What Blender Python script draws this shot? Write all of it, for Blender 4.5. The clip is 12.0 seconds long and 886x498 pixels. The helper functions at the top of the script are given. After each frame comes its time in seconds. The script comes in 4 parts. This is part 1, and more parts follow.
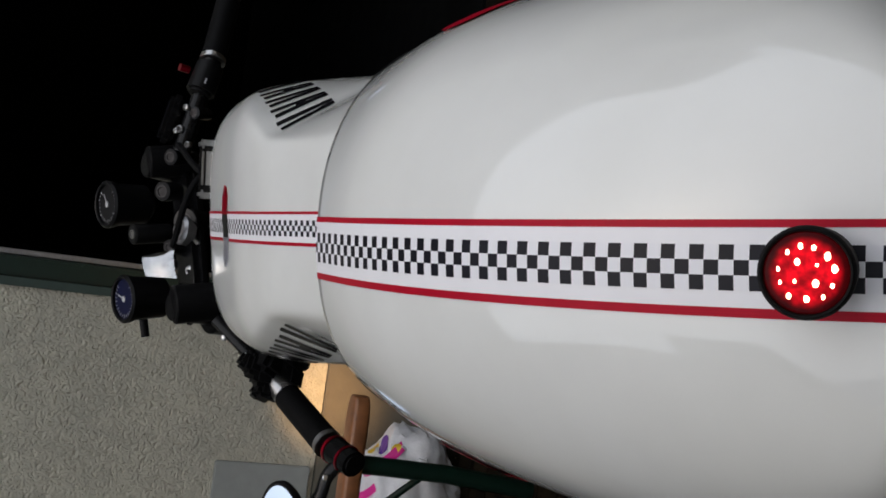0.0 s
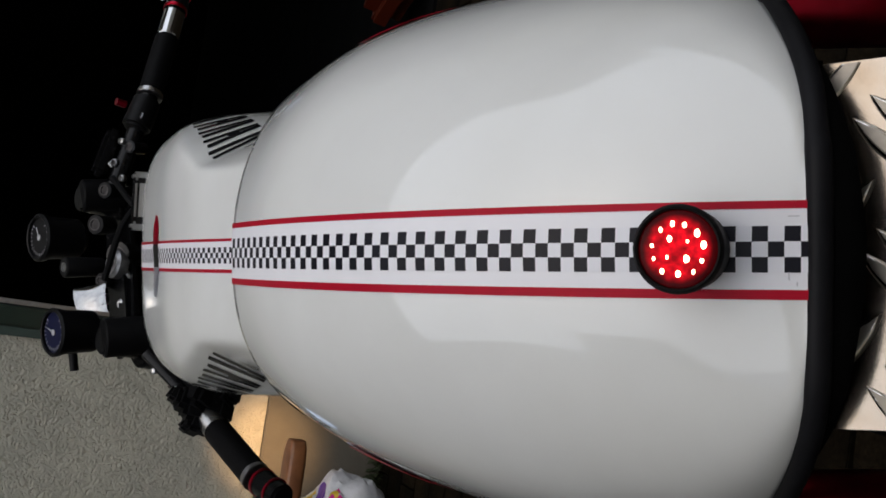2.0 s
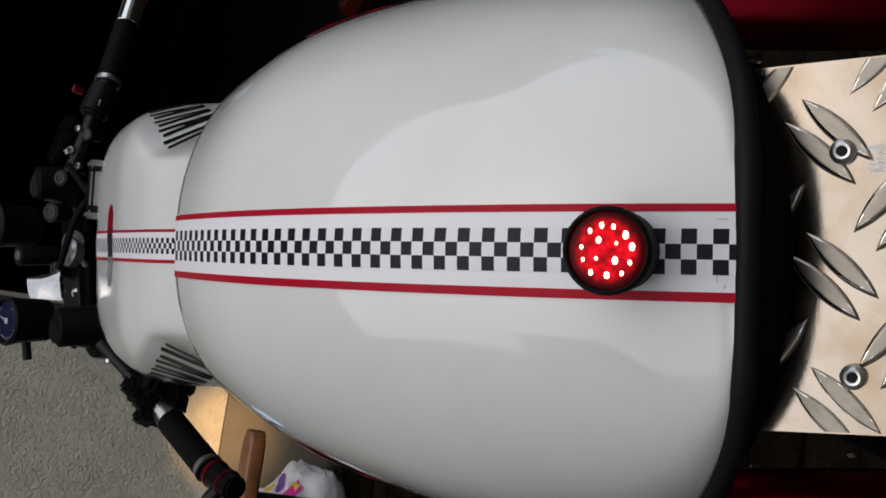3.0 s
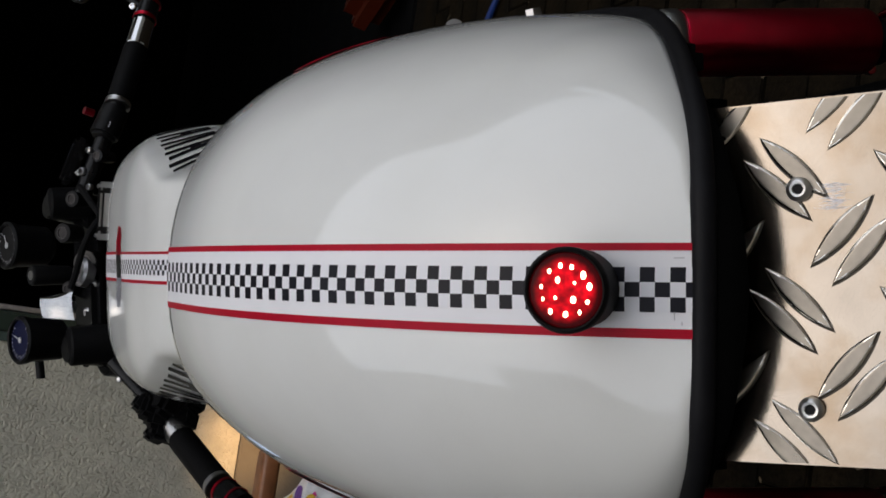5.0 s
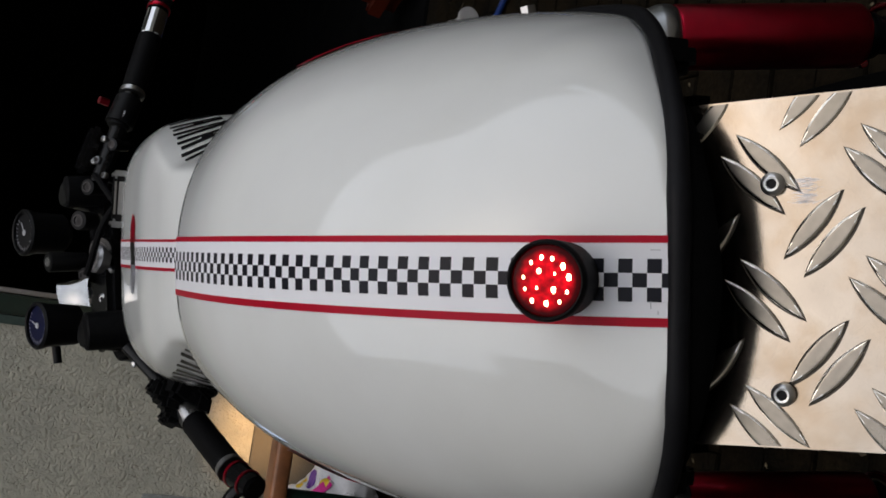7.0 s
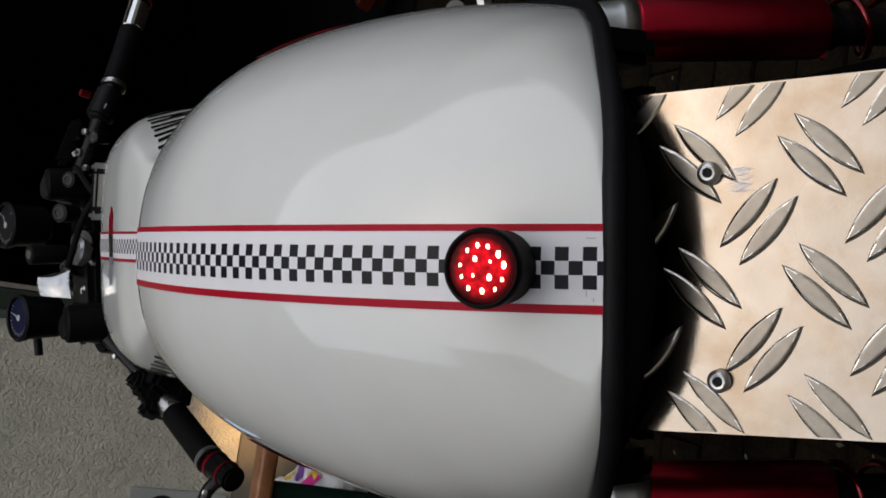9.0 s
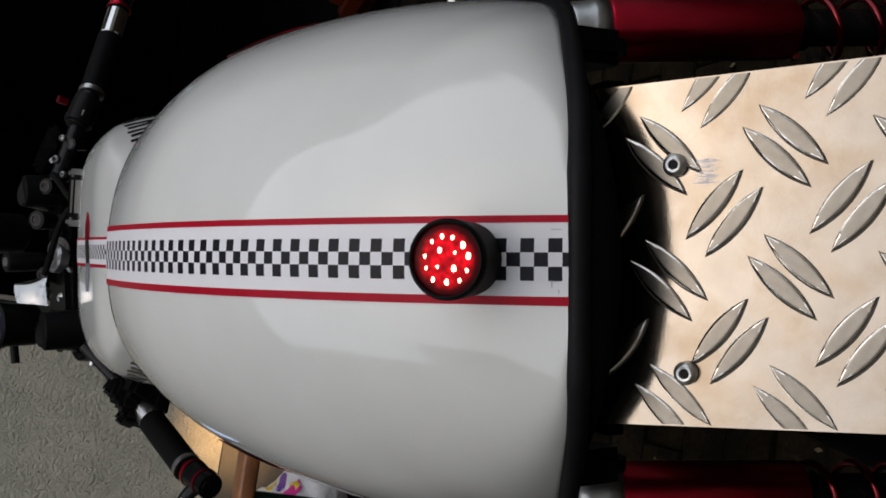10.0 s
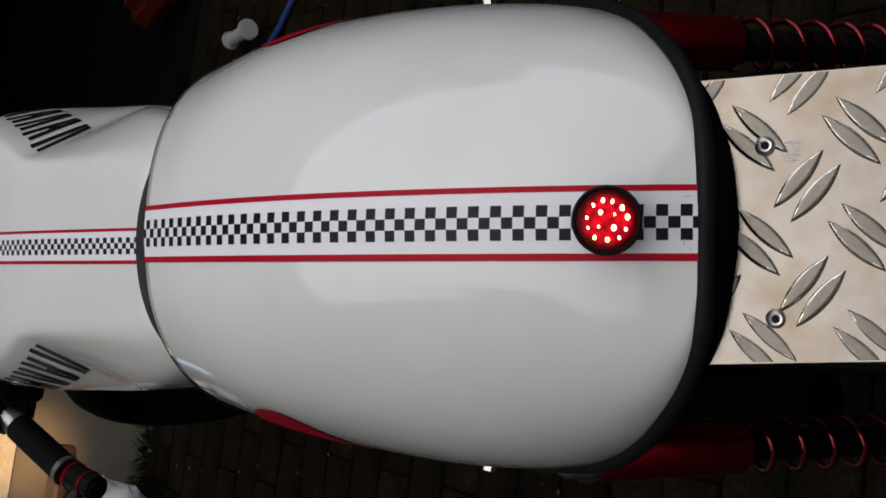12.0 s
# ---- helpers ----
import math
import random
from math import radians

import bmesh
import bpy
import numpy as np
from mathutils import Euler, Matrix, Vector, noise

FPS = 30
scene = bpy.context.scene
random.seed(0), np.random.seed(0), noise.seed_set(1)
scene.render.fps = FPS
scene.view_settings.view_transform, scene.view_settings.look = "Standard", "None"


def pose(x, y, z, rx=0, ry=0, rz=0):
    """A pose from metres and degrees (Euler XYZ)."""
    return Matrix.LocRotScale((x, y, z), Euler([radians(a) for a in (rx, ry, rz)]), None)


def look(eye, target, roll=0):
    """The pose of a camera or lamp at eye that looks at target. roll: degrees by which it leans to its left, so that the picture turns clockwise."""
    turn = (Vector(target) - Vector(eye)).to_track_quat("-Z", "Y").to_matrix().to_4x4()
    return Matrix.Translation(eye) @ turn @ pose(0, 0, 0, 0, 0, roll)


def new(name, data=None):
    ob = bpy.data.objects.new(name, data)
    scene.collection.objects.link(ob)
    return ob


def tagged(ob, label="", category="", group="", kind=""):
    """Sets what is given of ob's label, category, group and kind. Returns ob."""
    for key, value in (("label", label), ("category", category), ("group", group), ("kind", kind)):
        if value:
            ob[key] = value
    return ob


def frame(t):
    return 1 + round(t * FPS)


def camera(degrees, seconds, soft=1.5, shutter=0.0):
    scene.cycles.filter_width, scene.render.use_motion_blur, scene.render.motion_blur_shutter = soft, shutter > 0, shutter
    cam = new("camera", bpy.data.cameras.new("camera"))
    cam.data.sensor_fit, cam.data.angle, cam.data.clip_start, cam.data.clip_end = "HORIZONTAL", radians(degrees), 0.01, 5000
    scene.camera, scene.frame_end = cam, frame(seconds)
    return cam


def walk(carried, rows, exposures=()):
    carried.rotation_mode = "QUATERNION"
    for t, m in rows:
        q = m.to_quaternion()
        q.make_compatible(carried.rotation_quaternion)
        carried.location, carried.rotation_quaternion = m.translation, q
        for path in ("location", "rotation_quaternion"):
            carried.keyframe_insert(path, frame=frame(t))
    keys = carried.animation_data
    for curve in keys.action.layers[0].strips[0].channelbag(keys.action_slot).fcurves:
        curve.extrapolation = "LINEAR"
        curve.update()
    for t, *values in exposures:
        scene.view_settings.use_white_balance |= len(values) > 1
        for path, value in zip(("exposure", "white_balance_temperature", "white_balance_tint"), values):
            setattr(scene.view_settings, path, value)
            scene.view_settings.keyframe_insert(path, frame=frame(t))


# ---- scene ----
import functools
from mathutils.bvhtree import BVHTree

LENS = 44.06
cam = camera(LENS, 12.0, soft=1.7)

# ---- camera path, in the frame of the leaning motorcycle ----
LEAN = pose(0, 0, 0, 0, -9, 0)
ROWS = [
    (0.0, 0.022, -0.262, 1.0468, -4.407, 71.392, -92.099), (0.5, 0.0093, -0.2704, 1.0439, 3.399, 70.873, -85.63),
    (1.0, 0.0005, -0.2753, 1.0403, 3.904, 70.455, -85.77), (1.5, -0.0036, -0.2799, 1.0364, 0.657, 70.065, -89.525),
    (2.0, -0.0027, -0.2813, 1.0346, 0.30, 68.667, -90.188), (2.5, -0.0022, -0.282, 1.0297, 1.895, 66.91, -88.065),
    (4.5, 0.0086, -0.2999, 1.0099, 1.09, 67.519, -88.579), (5.0, 0.0105, -0.3033, 1.011, 0.799, 68.069, -89.617),
    (5.5, 0.0122, -0.31, 1.0154, -0.426, 68.443, -91.059), (6.0, 0.0106, -0.3138, 1.0145, 0.938, 68.79, -89.512),
    (6.5, 0.0107, -0.3208, 1.014, 1.011, 68.855, -89.13), (7.0, 0.0125, -0.3241, 1.0083, 0.288, 68.956, -89.382),
    (9.0, 0.0106, -0.3356, 0.9911, -0.068, 68.737, -89.423), (9.5, 0.0091, -0.3362, 0.9878, -0.853, 68.358, -90.374),
    (10.0, 0.0035, -0.3364, 0.9839, 0.313, 67.942, -89.68), (10.5, -0.0031, -0.3359, 0.9795, 2.353, 67.396, -88.174),
    (11.0, -0.007, -0.3351, 0.977, 2.414, 66.578, -88.371), (11.5, -0.0132, -0.3261, 1.0171, -0.527, 63.38, -90.919),
    (11.7, -0.0121, -0.3255, 1.0498, -1.881, 61.594, -91.478),
    (12.0, -0.0186, -0.3089, 1.1471, 0.957, 54.821, -89.973)]
walk(cam, [(r[0], LEAN @ pose(*r[1:])) for r in ROWS], [(0.0, 0.33), (4.5, 0.25), (12.0, 0.21)])

# ---- sky and sun: soft daylight from behind ----
world = bpy.data.worlds.new("sky")
scene.world = world
world.use_nodes = True
sky = world.node_tree.nodes.new("ShaderNodeTexSky")
sky.sky_type, sky.sun_disc = "NISHITA", False
sky.sun_elevation, sky.sun_rotation = radians(80), radians(200)
sky.air_density, sky.dust_density = 1.0, 4.0
backing = world.node_tree.nodes["Background"]
backing.inputs["Strength"].default_value = 0.06
world.node_tree.links.new(sky.outputs[0], backing.inputs[0])
sun = new("sun", bpy.data.lights.new("sun", "SUN"))
sun.data.energy, sun.data.angle, sun.data.color = 1.8, radians(130), (0.95, 0.975, 1.0)
sun.matrix_world = look((1.4, -0.3, 4.0), (0, 0, 0))


# ---- materials ----
def material(name, colour, rough=0.5, metal=0.0, spread=0.1, grain=60.0, bump=0.0, bump_scale=300.0, coat=0.0,
             stain=None, stain_scale=8.0, rough_spread=0.08, per_object=0.0, spec=0.5, bump_detail=5):
    m = bpy.data.materials.new(name)
    m.use_nodes = True
    nt = m.node_tree
    N, L = nt.nodes, nt.links
    b = N["Principled BSDF"]
    pos = N.new("ShaderNodeTexCoord")
    fine, wide = N.new("ShaderNodeTexNoise"), N.new("ShaderNodeTexNoise")
    fine.inputs["Scale"].default_value, fine.inputs["Detail"].default_value = grain, 6
    wide.inputs["Scale"].default_value, wide.inputs["Detail"].default_value = stain_scale, 4
    L.new(pos.outputs["Object"], fine.inputs["Vector"])
    L.new(pos.outputs["Object"], wide.inputs["Vector"])
    ramp = N.new("ShaderNodeMapRange")
    ramp.inputs[1].default_value, ramp.inputs[2].default_value = 0.3, 0.7
    ramp.inputs[3].default_value, ramp.inputs[4].default_value = 1 - spread, 1 + spread
    L.new(fine.outputs[0], ramp.inputs[0])
    mix = N.new("ShaderNodeMix")
    mix.data_type = "RGBA"
    mix.inputs[6].default_value = (*colour, 1)
    mix.inputs[7].default_value = (*(stain or [c * (1 - spread) for c in colour]), 1)
    cut = N.new("ShaderNodeMapRange")
    cut.inputs[1].default_value, cut.inputs[2].default_value = 0.42, 0.72
    L.new(wide.outputs[0], cut.inputs[0])
    L.new(cut.outputs[0], mix.inputs[0])
    scale = N.new("ShaderNodeVectorMath")
    scale.operation = "SCALE"
    L.new(mix.outputs[2], scale.inputs[0])
    if per_object:
        info, vary, both = N.new("ShaderNodeObjectInfo"), N.new("ShaderNodeMapRange"), N.new("ShaderNodeMath")
        vary.inputs[3].default_value, vary.inputs[4].default_value = 1 - per_object, 1 + per_object
        both.operation = "MULTIPLY"
        L.new(info.outputs["Random"], vary.inputs[0])
        L.new(vary.outputs[0], both.inputs[0])
        L.new(ramp.outputs[0], both.inputs[1])
        L.new(both.outputs[0], scale.inputs[3])
    else:
        L.new(ramp.outputs[0], scale.inputs[3])
    L.new(scale.outputs[0], b.inputs["Base Color"])
    rr = N.new("ShaderNodeMapRange")
    rr.inputs[3].default_value, rr.inputs[4].default_value = max(0.02, rough - rough_spread), min(1, rough + rough_spread)
    L.new(wide.outputs[0], rr.inputs[0])
    L.new(rr.outputs[0], b.inputs["Roughness"])
    b.inputs["Metallic"].default_value = metal
    b.inputs["Specular IOR Level"].default_value = spec
    b.inputs["Coat Weight"].default_value = coat
    b.inputs["Coat Roughness"].default_value = 0.025
    if bump:
        rel, bn = N.new("ShaderNodeTexNoise"), N.new("ShaderNodeBump")
        rel.inputs["Scale"].default_value, rel.inputs["Detail"].default_value = bump_scale, bump_detail
        bn.inputs["Strength"].default_value, bn.inputs["Distance"].default_value = bump, 0.6 / bump_scale
        L.new(pos.outputs["Object"], rel.inputs["Vector"])
        L.new(rel.outputs[0], bn.inputs["Height"])
        L.new(bn.outputs[0], b.inputs["Normal"])
    return m


def glow(name, colour, strength, base=None):
    m = bpy.data.materials.new(name)
    m.use_nodes = True
    b = m.node_tree.nodes["Principled BSDF"]
    b.inputs["Base Color"].default_value = (*(base or colour), 1)
    b.inputs["Emission Color"].default_value = (*colour, 1)
    b.inputs["Emission Strength"].default_value = strength
    b.inputs["Roughness"].default_value, b.inputs["Specular IOR Level"].default_value = 0.25, 0.06
    return m


white_gelcoat = material("white_gelcoat", (0.742, 0.755, 0.74), 0.22, 0, 0.012, 40, 0.055, 10, bump_detail=1, coat=1.0, spec=0.05, stain=(0.70, 0.708, 0.68), stain_scale=7, rough_spread=0.05)
white_gelcoat.node_tree.nodes["Principled BSDF"].inputs["Coat IOR"].default_value = 1.67
white_vinyl = material("white_vinyl", (0.80, 0.80, 0.83), 0.32, 0, 0.015, 60, spec=0.25)
red_vinyl = material("red_vinyl", (0.40, 0.005, 0.022), 0.32, 0, 0.05, 90, spec=0.1)
black_vinyl = material("black_vinyl", (0.010, 0.010, 0.012), 0.22, 0, 0.1, 90, spec=0.5)
rubber = material("rubber", (0.005, 0.005, 0.0055), 0.55, 0, 0.15, 200, 0.15, 900, spec=0.07)
edging_rubber = material("edging_rubber", (0.0075, 0.0075, 0.0088), 0.5, 0, 0.12, 200, 0.1, 900, spec=0.11)
tyre_rubber = material("tyre_rubber", (0.0035, 0.0035, 0.0035), 0.8, 0, 0.2, 200, 0.2, 500, spec=0.03)
black_plastic = material("black_plastic", (0.006, 0.006, 0.0065), 0.40, 0, 0.15, 150, 0.1, 700, spec=0.13)
black_paint = material("black_paint", (0.006, 0.006, 0.0065), 0.22, 0, 0.15, 120, spec=0.24)
matt_black = material("matt_black", (0.002, 0.002, 0.002), 0.95, 0, 0.2, 100, spec=0.02)
chrome = material("chrome", (0.8, 0.8, 0.8), 0.07, 1, 0.03, 60, rough_spread=0.03)
bright_steel = material("bright_steel", (0.78, 0.77, 0.75), 0.36, 1, 0.06, 200)
steel = material("steel", (0.5, 0.5, 0.5), 0.3, 1, 0.08, 120)
cast_metal = material("cast_metal", (0.36, 0.36, 0.37), 0.45, 1, 0.15, 150, 0.2, 500)
dark_steel = material("dark_steel", (0.03, 0.03, 0.032), 0.35, 1, 0.15, 150)
satin_cast = material("satin_cast", (0.40, 0.41, 0.42), 0.33, 1, 0.08, 150, 0.03, 700)
dull_cast = material("dull_cast", (0.28, 0.28, 0.29), 0.45, 1, 0.15, 150, 0.2, 500)
aluminium = material("aluminium", (0.475, 0.408, 0.332), 0.14, 1, 0.07, 55, 0.03, 900, stain=(0.395, 0.30, 0.207), stain_scale=45, rough_spread=0.08)
grime_shade = material("grime_shade", (0.06, 0.048, 0.035), 0.7, 0, 0.3, 300)
worn_glint = material("worn_glint", (0.95, 0.91, 0.84), 0.2, 1, 0.08, 300)
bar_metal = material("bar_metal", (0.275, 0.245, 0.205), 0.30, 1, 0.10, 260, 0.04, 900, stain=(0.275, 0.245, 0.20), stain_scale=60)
spring_red = material("spring_red", (0.15, 0.001, 0.006), 0.14, 0.9, 0.1, 80, coat=0.5)
red_anodised = material("red_anodised", (0.60, 0.010, 0.042), 0.30, 1.0, 0.1, 80, coat=0.3)
roughcast = material("roughcast", (0.50, 0.478, 0.39), 0.95, 0, 0.10, 30, 0, 90, stain=(0.43, 0.415, 0.345), stain_scale=3)
house_paint = material("house_paint", (0.62, 0.53, 0.415), 0.9, 0, 0.06, 20, 0.2, 90, stain=(0.56, 0.46, 0.35), stain_scale=2)
neighbour_paint = material("neighbour_paint", (0.64, 0.64, 0.56), 0.9, 0, 0.06, 20, 0.2, 90, stain=(0.58, 0.57, 0.50), stain_scale=2)
old_render = material("old_render", (0.24, 0.24, 0.205), 0.9, 0, 0.08, 20, 0.2, 90, stain=(0.20, 0.195, 0.165), stain_scale=2)
eaves_wood = material("eaves_wood", (0.42, 0.39, 0.34), 0.7, 0, 0.2, 40, 0.2, 120, stain=(0.34, 0.31, 0.26), stain_scale=6)
plinth_paint = material("plinth_paint", (0.145, 0.13, 0.102), 0.85, 0, 0.06, 25, 0.25, 120, stain=(0.13, 0.118, 0.092), stain_scale=4)
panel_paint = material("panel_paint", (0.33, 0.345, 0.325), 0.7, 0, 0.05, 30, 0.1, 200)
green_paint = material("green_paint", (0.004, 0.019, 0.013), 0.35, 0, 0.12, 60, 0.08, 200)
pale_green = material("pale_green", (0.035, 0.060, 0.050), 0.5, 0, 0.12, 60)
# paver and soil: the yard's shade is put into near-black colours
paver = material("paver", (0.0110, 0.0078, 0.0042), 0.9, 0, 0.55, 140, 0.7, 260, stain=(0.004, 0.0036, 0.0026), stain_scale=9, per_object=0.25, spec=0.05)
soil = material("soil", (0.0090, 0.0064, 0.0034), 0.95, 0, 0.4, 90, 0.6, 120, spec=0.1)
weed_green = material("weed_green", (0.035, 0.05, 0.015), 0.7, 0, 0.3, 40, per_object=0.3)
wood = material("wood", (0.28, 0.115, 0.045), 0.42, 0, 0.2, 50, 0.1, 200, stain=(0.20, 0.078, 0.032), stain_scale=14, coat=0.2)
film_white = material("film_white", (0.75, 0.75, 0.77), 0.35, 0, 0.06, 30, 0.2, 60)
film_pink = material("film_pink", (0.75, 0.03, 0.30), 0.35, 0, 0.05, 30)
film_purple = material("film_purple", (0.10, 0.03, 0.30), 0.35, 0, 0.05, 30)
film_yellow = material("film_yellow", (0.75, 0.50, 0.03), 0.35, 0, 0.05, 30)
# stands for the garage's lack of light, not for black paint
gloom_black = material("gloom_black", (0.006, 0.006, 0.006), 1.0, 0, 0.2, 10, spec=0.0)
# clutter plastics: darkened, the shade by the opening is in their colours
orange_plastic = material("orange_plastic", (0.09, 0.012, 0.003), 0.4, 0, 0.1, 40)
blue_plastic = material("blue_plastic", (0.008, 0.035, 0.18), 0.4, 0, 0.1, 40)
white_plastic = material("white_plastic", (0.38, 0.37, 0.36), 0.4, 0, 0.05, 40)
led_core = glow("led_core", (1.0, 0.72, 0.42), 6.0)
dial_black = material("dial_black", (0.008, 0.008, 0.009), 0.4, spec=0.2)
dial_blue = material("dial_blue", (0.003, 0.005, 0.032), 0.4, spec=0.2)
dial_white = material("dial_white", (0.42, 0.42, 0.44), 0.5)
mirror_glass = material("mirror_glass", (0.36, 0.45, 0.58), 0.03, 1, 0.0, 10, rough_spread=0.01)
frayed_dark = material("frayed_dark", (0.030, 0.032, 0.028), 0.7, 0, 0.5, 700)
scuff = material("scuff", (0.62, 0.63, 0.68), 0.42, 0.6, 0.25, 900)


def checker_material():
    m = bpy.data.materials.new("checker_print")
    m.use_nodes = True
    N, L = m.node_tree.nodes, m.node_tree.links
    b = N["Principled BSDF"]
    uv, tex = N.new("ShaderNodeUVMap"), N.new("ShaderNodeTexChecker")
    tex.inputs["Scale"].default_value = 1.0
    tex.inputs["Color1"].default_value = (0.008, 0.008, 0.013, 1)
    tex.inputs["Color2"].default_value = (0.78, 0.78, 0.82, 1)
    L.new(uv.outputs[0], tex.inputs["Vector"])
    L.new(tex.outputs[0], b.inputs["Base Color"])
    b.inputs["Roughness"].default_value = 0.32
    b.inputs["Specular IOR Level"].default_value = 0.14
    return m


checker_print = checker_material()
pencil = material("pencil", (0.45, 0.45, 0.47), 0.7, 0, 0.2, 400)
litter = material("litter", (0.10, 0.075, 0.04), 0.8, 0, 0.4, 60)


# ---- mesh helpers ----
def part(name, bm, mat, parent, label="", smooth=40):
    me = bpy.data.meshes.new(name)
    bm.to_mesh(me)
    bm.free()
    me.materials.append(mat)
    if smooth:
        me.polygons.foreach_set("use_smooth", [True] * len(me.polygons))
        me.set_sharp_from_angle(angle=radians(smooth))
    ob = new(name, me)
    ob.parent = parent
    return tagged(ob, label=label)


def empty(name, m, label, category, group="", kind=""):
    ob = new(name)
    ob.matrix_world = m
    ob.empty_display_size = 0.1
    return tagged(ob, label, category, group, kind)


def align(p0, p1):
    d = Vector(p1) - Vector(p0)
    return Matrix.Translation((Vector(p0) + Vector(p1)) / 2) @ d.to_track_quat("Z", "Y").to_matrix().to_4x4()


def rod(p0, p1, r0, r1=None, seg=24, bevel=0.0, bm=None):
    bm = bm or bmesh.new()
    r1 = r0 if r1 is None else r1
    h = (Vector(p1) - Vector(p0)).length
    made = bmesh.ops.create_cone(bm, cap_ends=True, segments=seg, radius1=r0, radius2=r1, depth=h, matrix=align(p0, p1))
    if bevel:
        caps = {e for v in made["verts"] for e in v.link_edges if any(len(f.verts) > 4 for f in e.link_faces)}
        bmesh.ops.bevel(bm, geom=list(caps), offset=bevel, segments=2, affect="EDGES")
    return bm


def block(m, sx, sy, sz, bevel=0.0, bm=None):
    bm = bm or bmesh.new()
    made = bmesh.ops.create_cube(bm, size=1.0, matrix=m @ Matrix.Diagonal((sx, sy, sz, 1)))
    if bevel:
        es = {e for v in made["verts"] for e in v.link_edges}
        bmesh.ops.bevel(bm, geom=list(es), offset=bevel, segments=2, affect="EDGES")
    return bm


def ball(c, r, bm=None, squash=(1, 1, 1), seg=20):
    bm = bm or bmesh.new()
    bmesh.ops.create_uvsphere(bm, u_segments=seg, v_segments=seg // 2, radius=r, matrix=Matrix.Translation(c) @ Matrix.Diagonal((*squash, 1)))
    return bm


def lathe(profile, m, seg=36, hollow=False):
    """Turn (radius, height) pairs round the z axis of m."""
    bm = bmesh.new()
    rings = []
    for r, h in profile:
        rings.append([bm.verts.new(m @ Vector((max(r, 1e-5) * math.cos(2 * math.pi * i / seg), max(r, 1e-5) * math.sin(2 * math.pi * i / seg), h))) for i in range(seg)])
    for a, b in zip(rings, rings[1:]):
        for i in range(seg):
            bm.faces.new((a[i], a[(i + 1) % seg], b[(i + 1) % seg], b[i]))
    if not hollow:
        bm.faces.new(rings[0][::-1])
        bm.faces.new(rings[-1])
    bmesh.ops.recalc_face_normals(bm, faces=bm.faces)
    return bm


def sweep(points, r, seg=12, flat=1.0, closed=False, bm=None):
    """A tube along points."""
    bm = bm or bmesh.new()
    pts = [Vector(p) for p in points]
    n = len(pts)
    rings = []
    side = None
    for i, p in enumerate(pts):
        d = (pts[(i + 1) % n] - pts[i - 1]) if closed else (pts[min(i + 1, n - 1)] - pts[max(i - 1, 0)])
        d.normalize()
        if side is None:
            side = d.orthogonal().normalized()
        side = (side - d * side.dot(d)).normalized()
        up = d.cross(side)
        rad = r[i] if isinstance(r, (list, tuple)) else r
        rings.append([bm.verts.new(p + (side * math.cos(a) + up * math.sin(a) * flat) * rad) for a in (2 * math.pi * k / seg for k in range(seg))])
    for i in range(n if closed else n - 1):
        a, b = rings[i], rings[(i + 1) % n]
        for k in range(seg):
            bm.faces.new((a[k], a[(k + 1) % seg], b[(k + 1) % seg], b[k]))
    if not closed:
        bm.faces.new(rings[0][::-1])
        bm.faces.new(rings[-1])
    bmesh.ops.recalc_face_normals(bm, faces=bm.faces)
    return bm


def sheet(rows, uv=None):
    """A surface over a grid of points; uv: a matching grid of pairs."""
    bm = bmesh.new()
    lay = bm.loops.layers.uv.new("UVMap") if uv else None
    g = [[bm.verts.new(p) for p in row] for row in rows]
    for i in range(len(g) - 1):
        for j in range(len(g[0]) - 1):
            try:
                f = bm.faces.new((g[i][j], g[i][j + 1], g[i + 1][j + 1], g[i + 1][j]))
            except ValueError:
                continue
            if uv:
                for loop, (a, b) in zip(f.loops, ((i, j), (i, j + 1), (i + 1, j + 1), (i + 1, j))):
                    loop[lay].uv = uv[a][b]
    return bm


def curve_through(points, n):
    """n points of a smooth curve through the given ones."""
    p = [Vector(q) for q in points]
    p = [2 * p[0] - p[1]] + p + [2 * p[-1] - p[-2]]
    out = []
    for k in range(n):
        s = k / (n - 1) * (len(p) - 3)
        i = min(int(s), len(p) - 4)
        t = s - i
        a, b, c, d = p[i:i + 4]
        out.append(0.5 * ((2 * b) + (c - a) * t + (2 * a - 5 * b + 4 * c - d) * t * t + (3 * b - a - 3 * c + d) * t ** 3))
    return out


# ---- the motorcycle's tail cowl: a profile over the arc length, and sections across it ----
PROFILE = np.array([(0, .8), (.018, .821), (.040, .843), (.063, .861), (.088, .877), (.1145, .891), (.1415, .903), (.170, .9125),
                    (.199, .9195), (.228, .924), (.258, .927), (.288, .929), (.2965, .929)])
ARC = np.concatenate([[0], np.cumsum(np.hypot(*np.diff(PROFILE, axis=0).T))])
FIT_Y, FIT_Z = np.polyfit(ARC, PROFILE[:, 0], 5), np.polyfit(ARC, PROFILE[:, 1], 5)
LENGTH = ARC[-1] - .004
FRONT = 0.304


def soft_knots(x, xs, ys, wide=None):
    """Rounded interpolation between knots."""
    return float(np.mean([np.interp(x + d * (wide or 0.15 * x + 0.002), xs, ys) for d in np.linspace(-1, 1, 9)]))


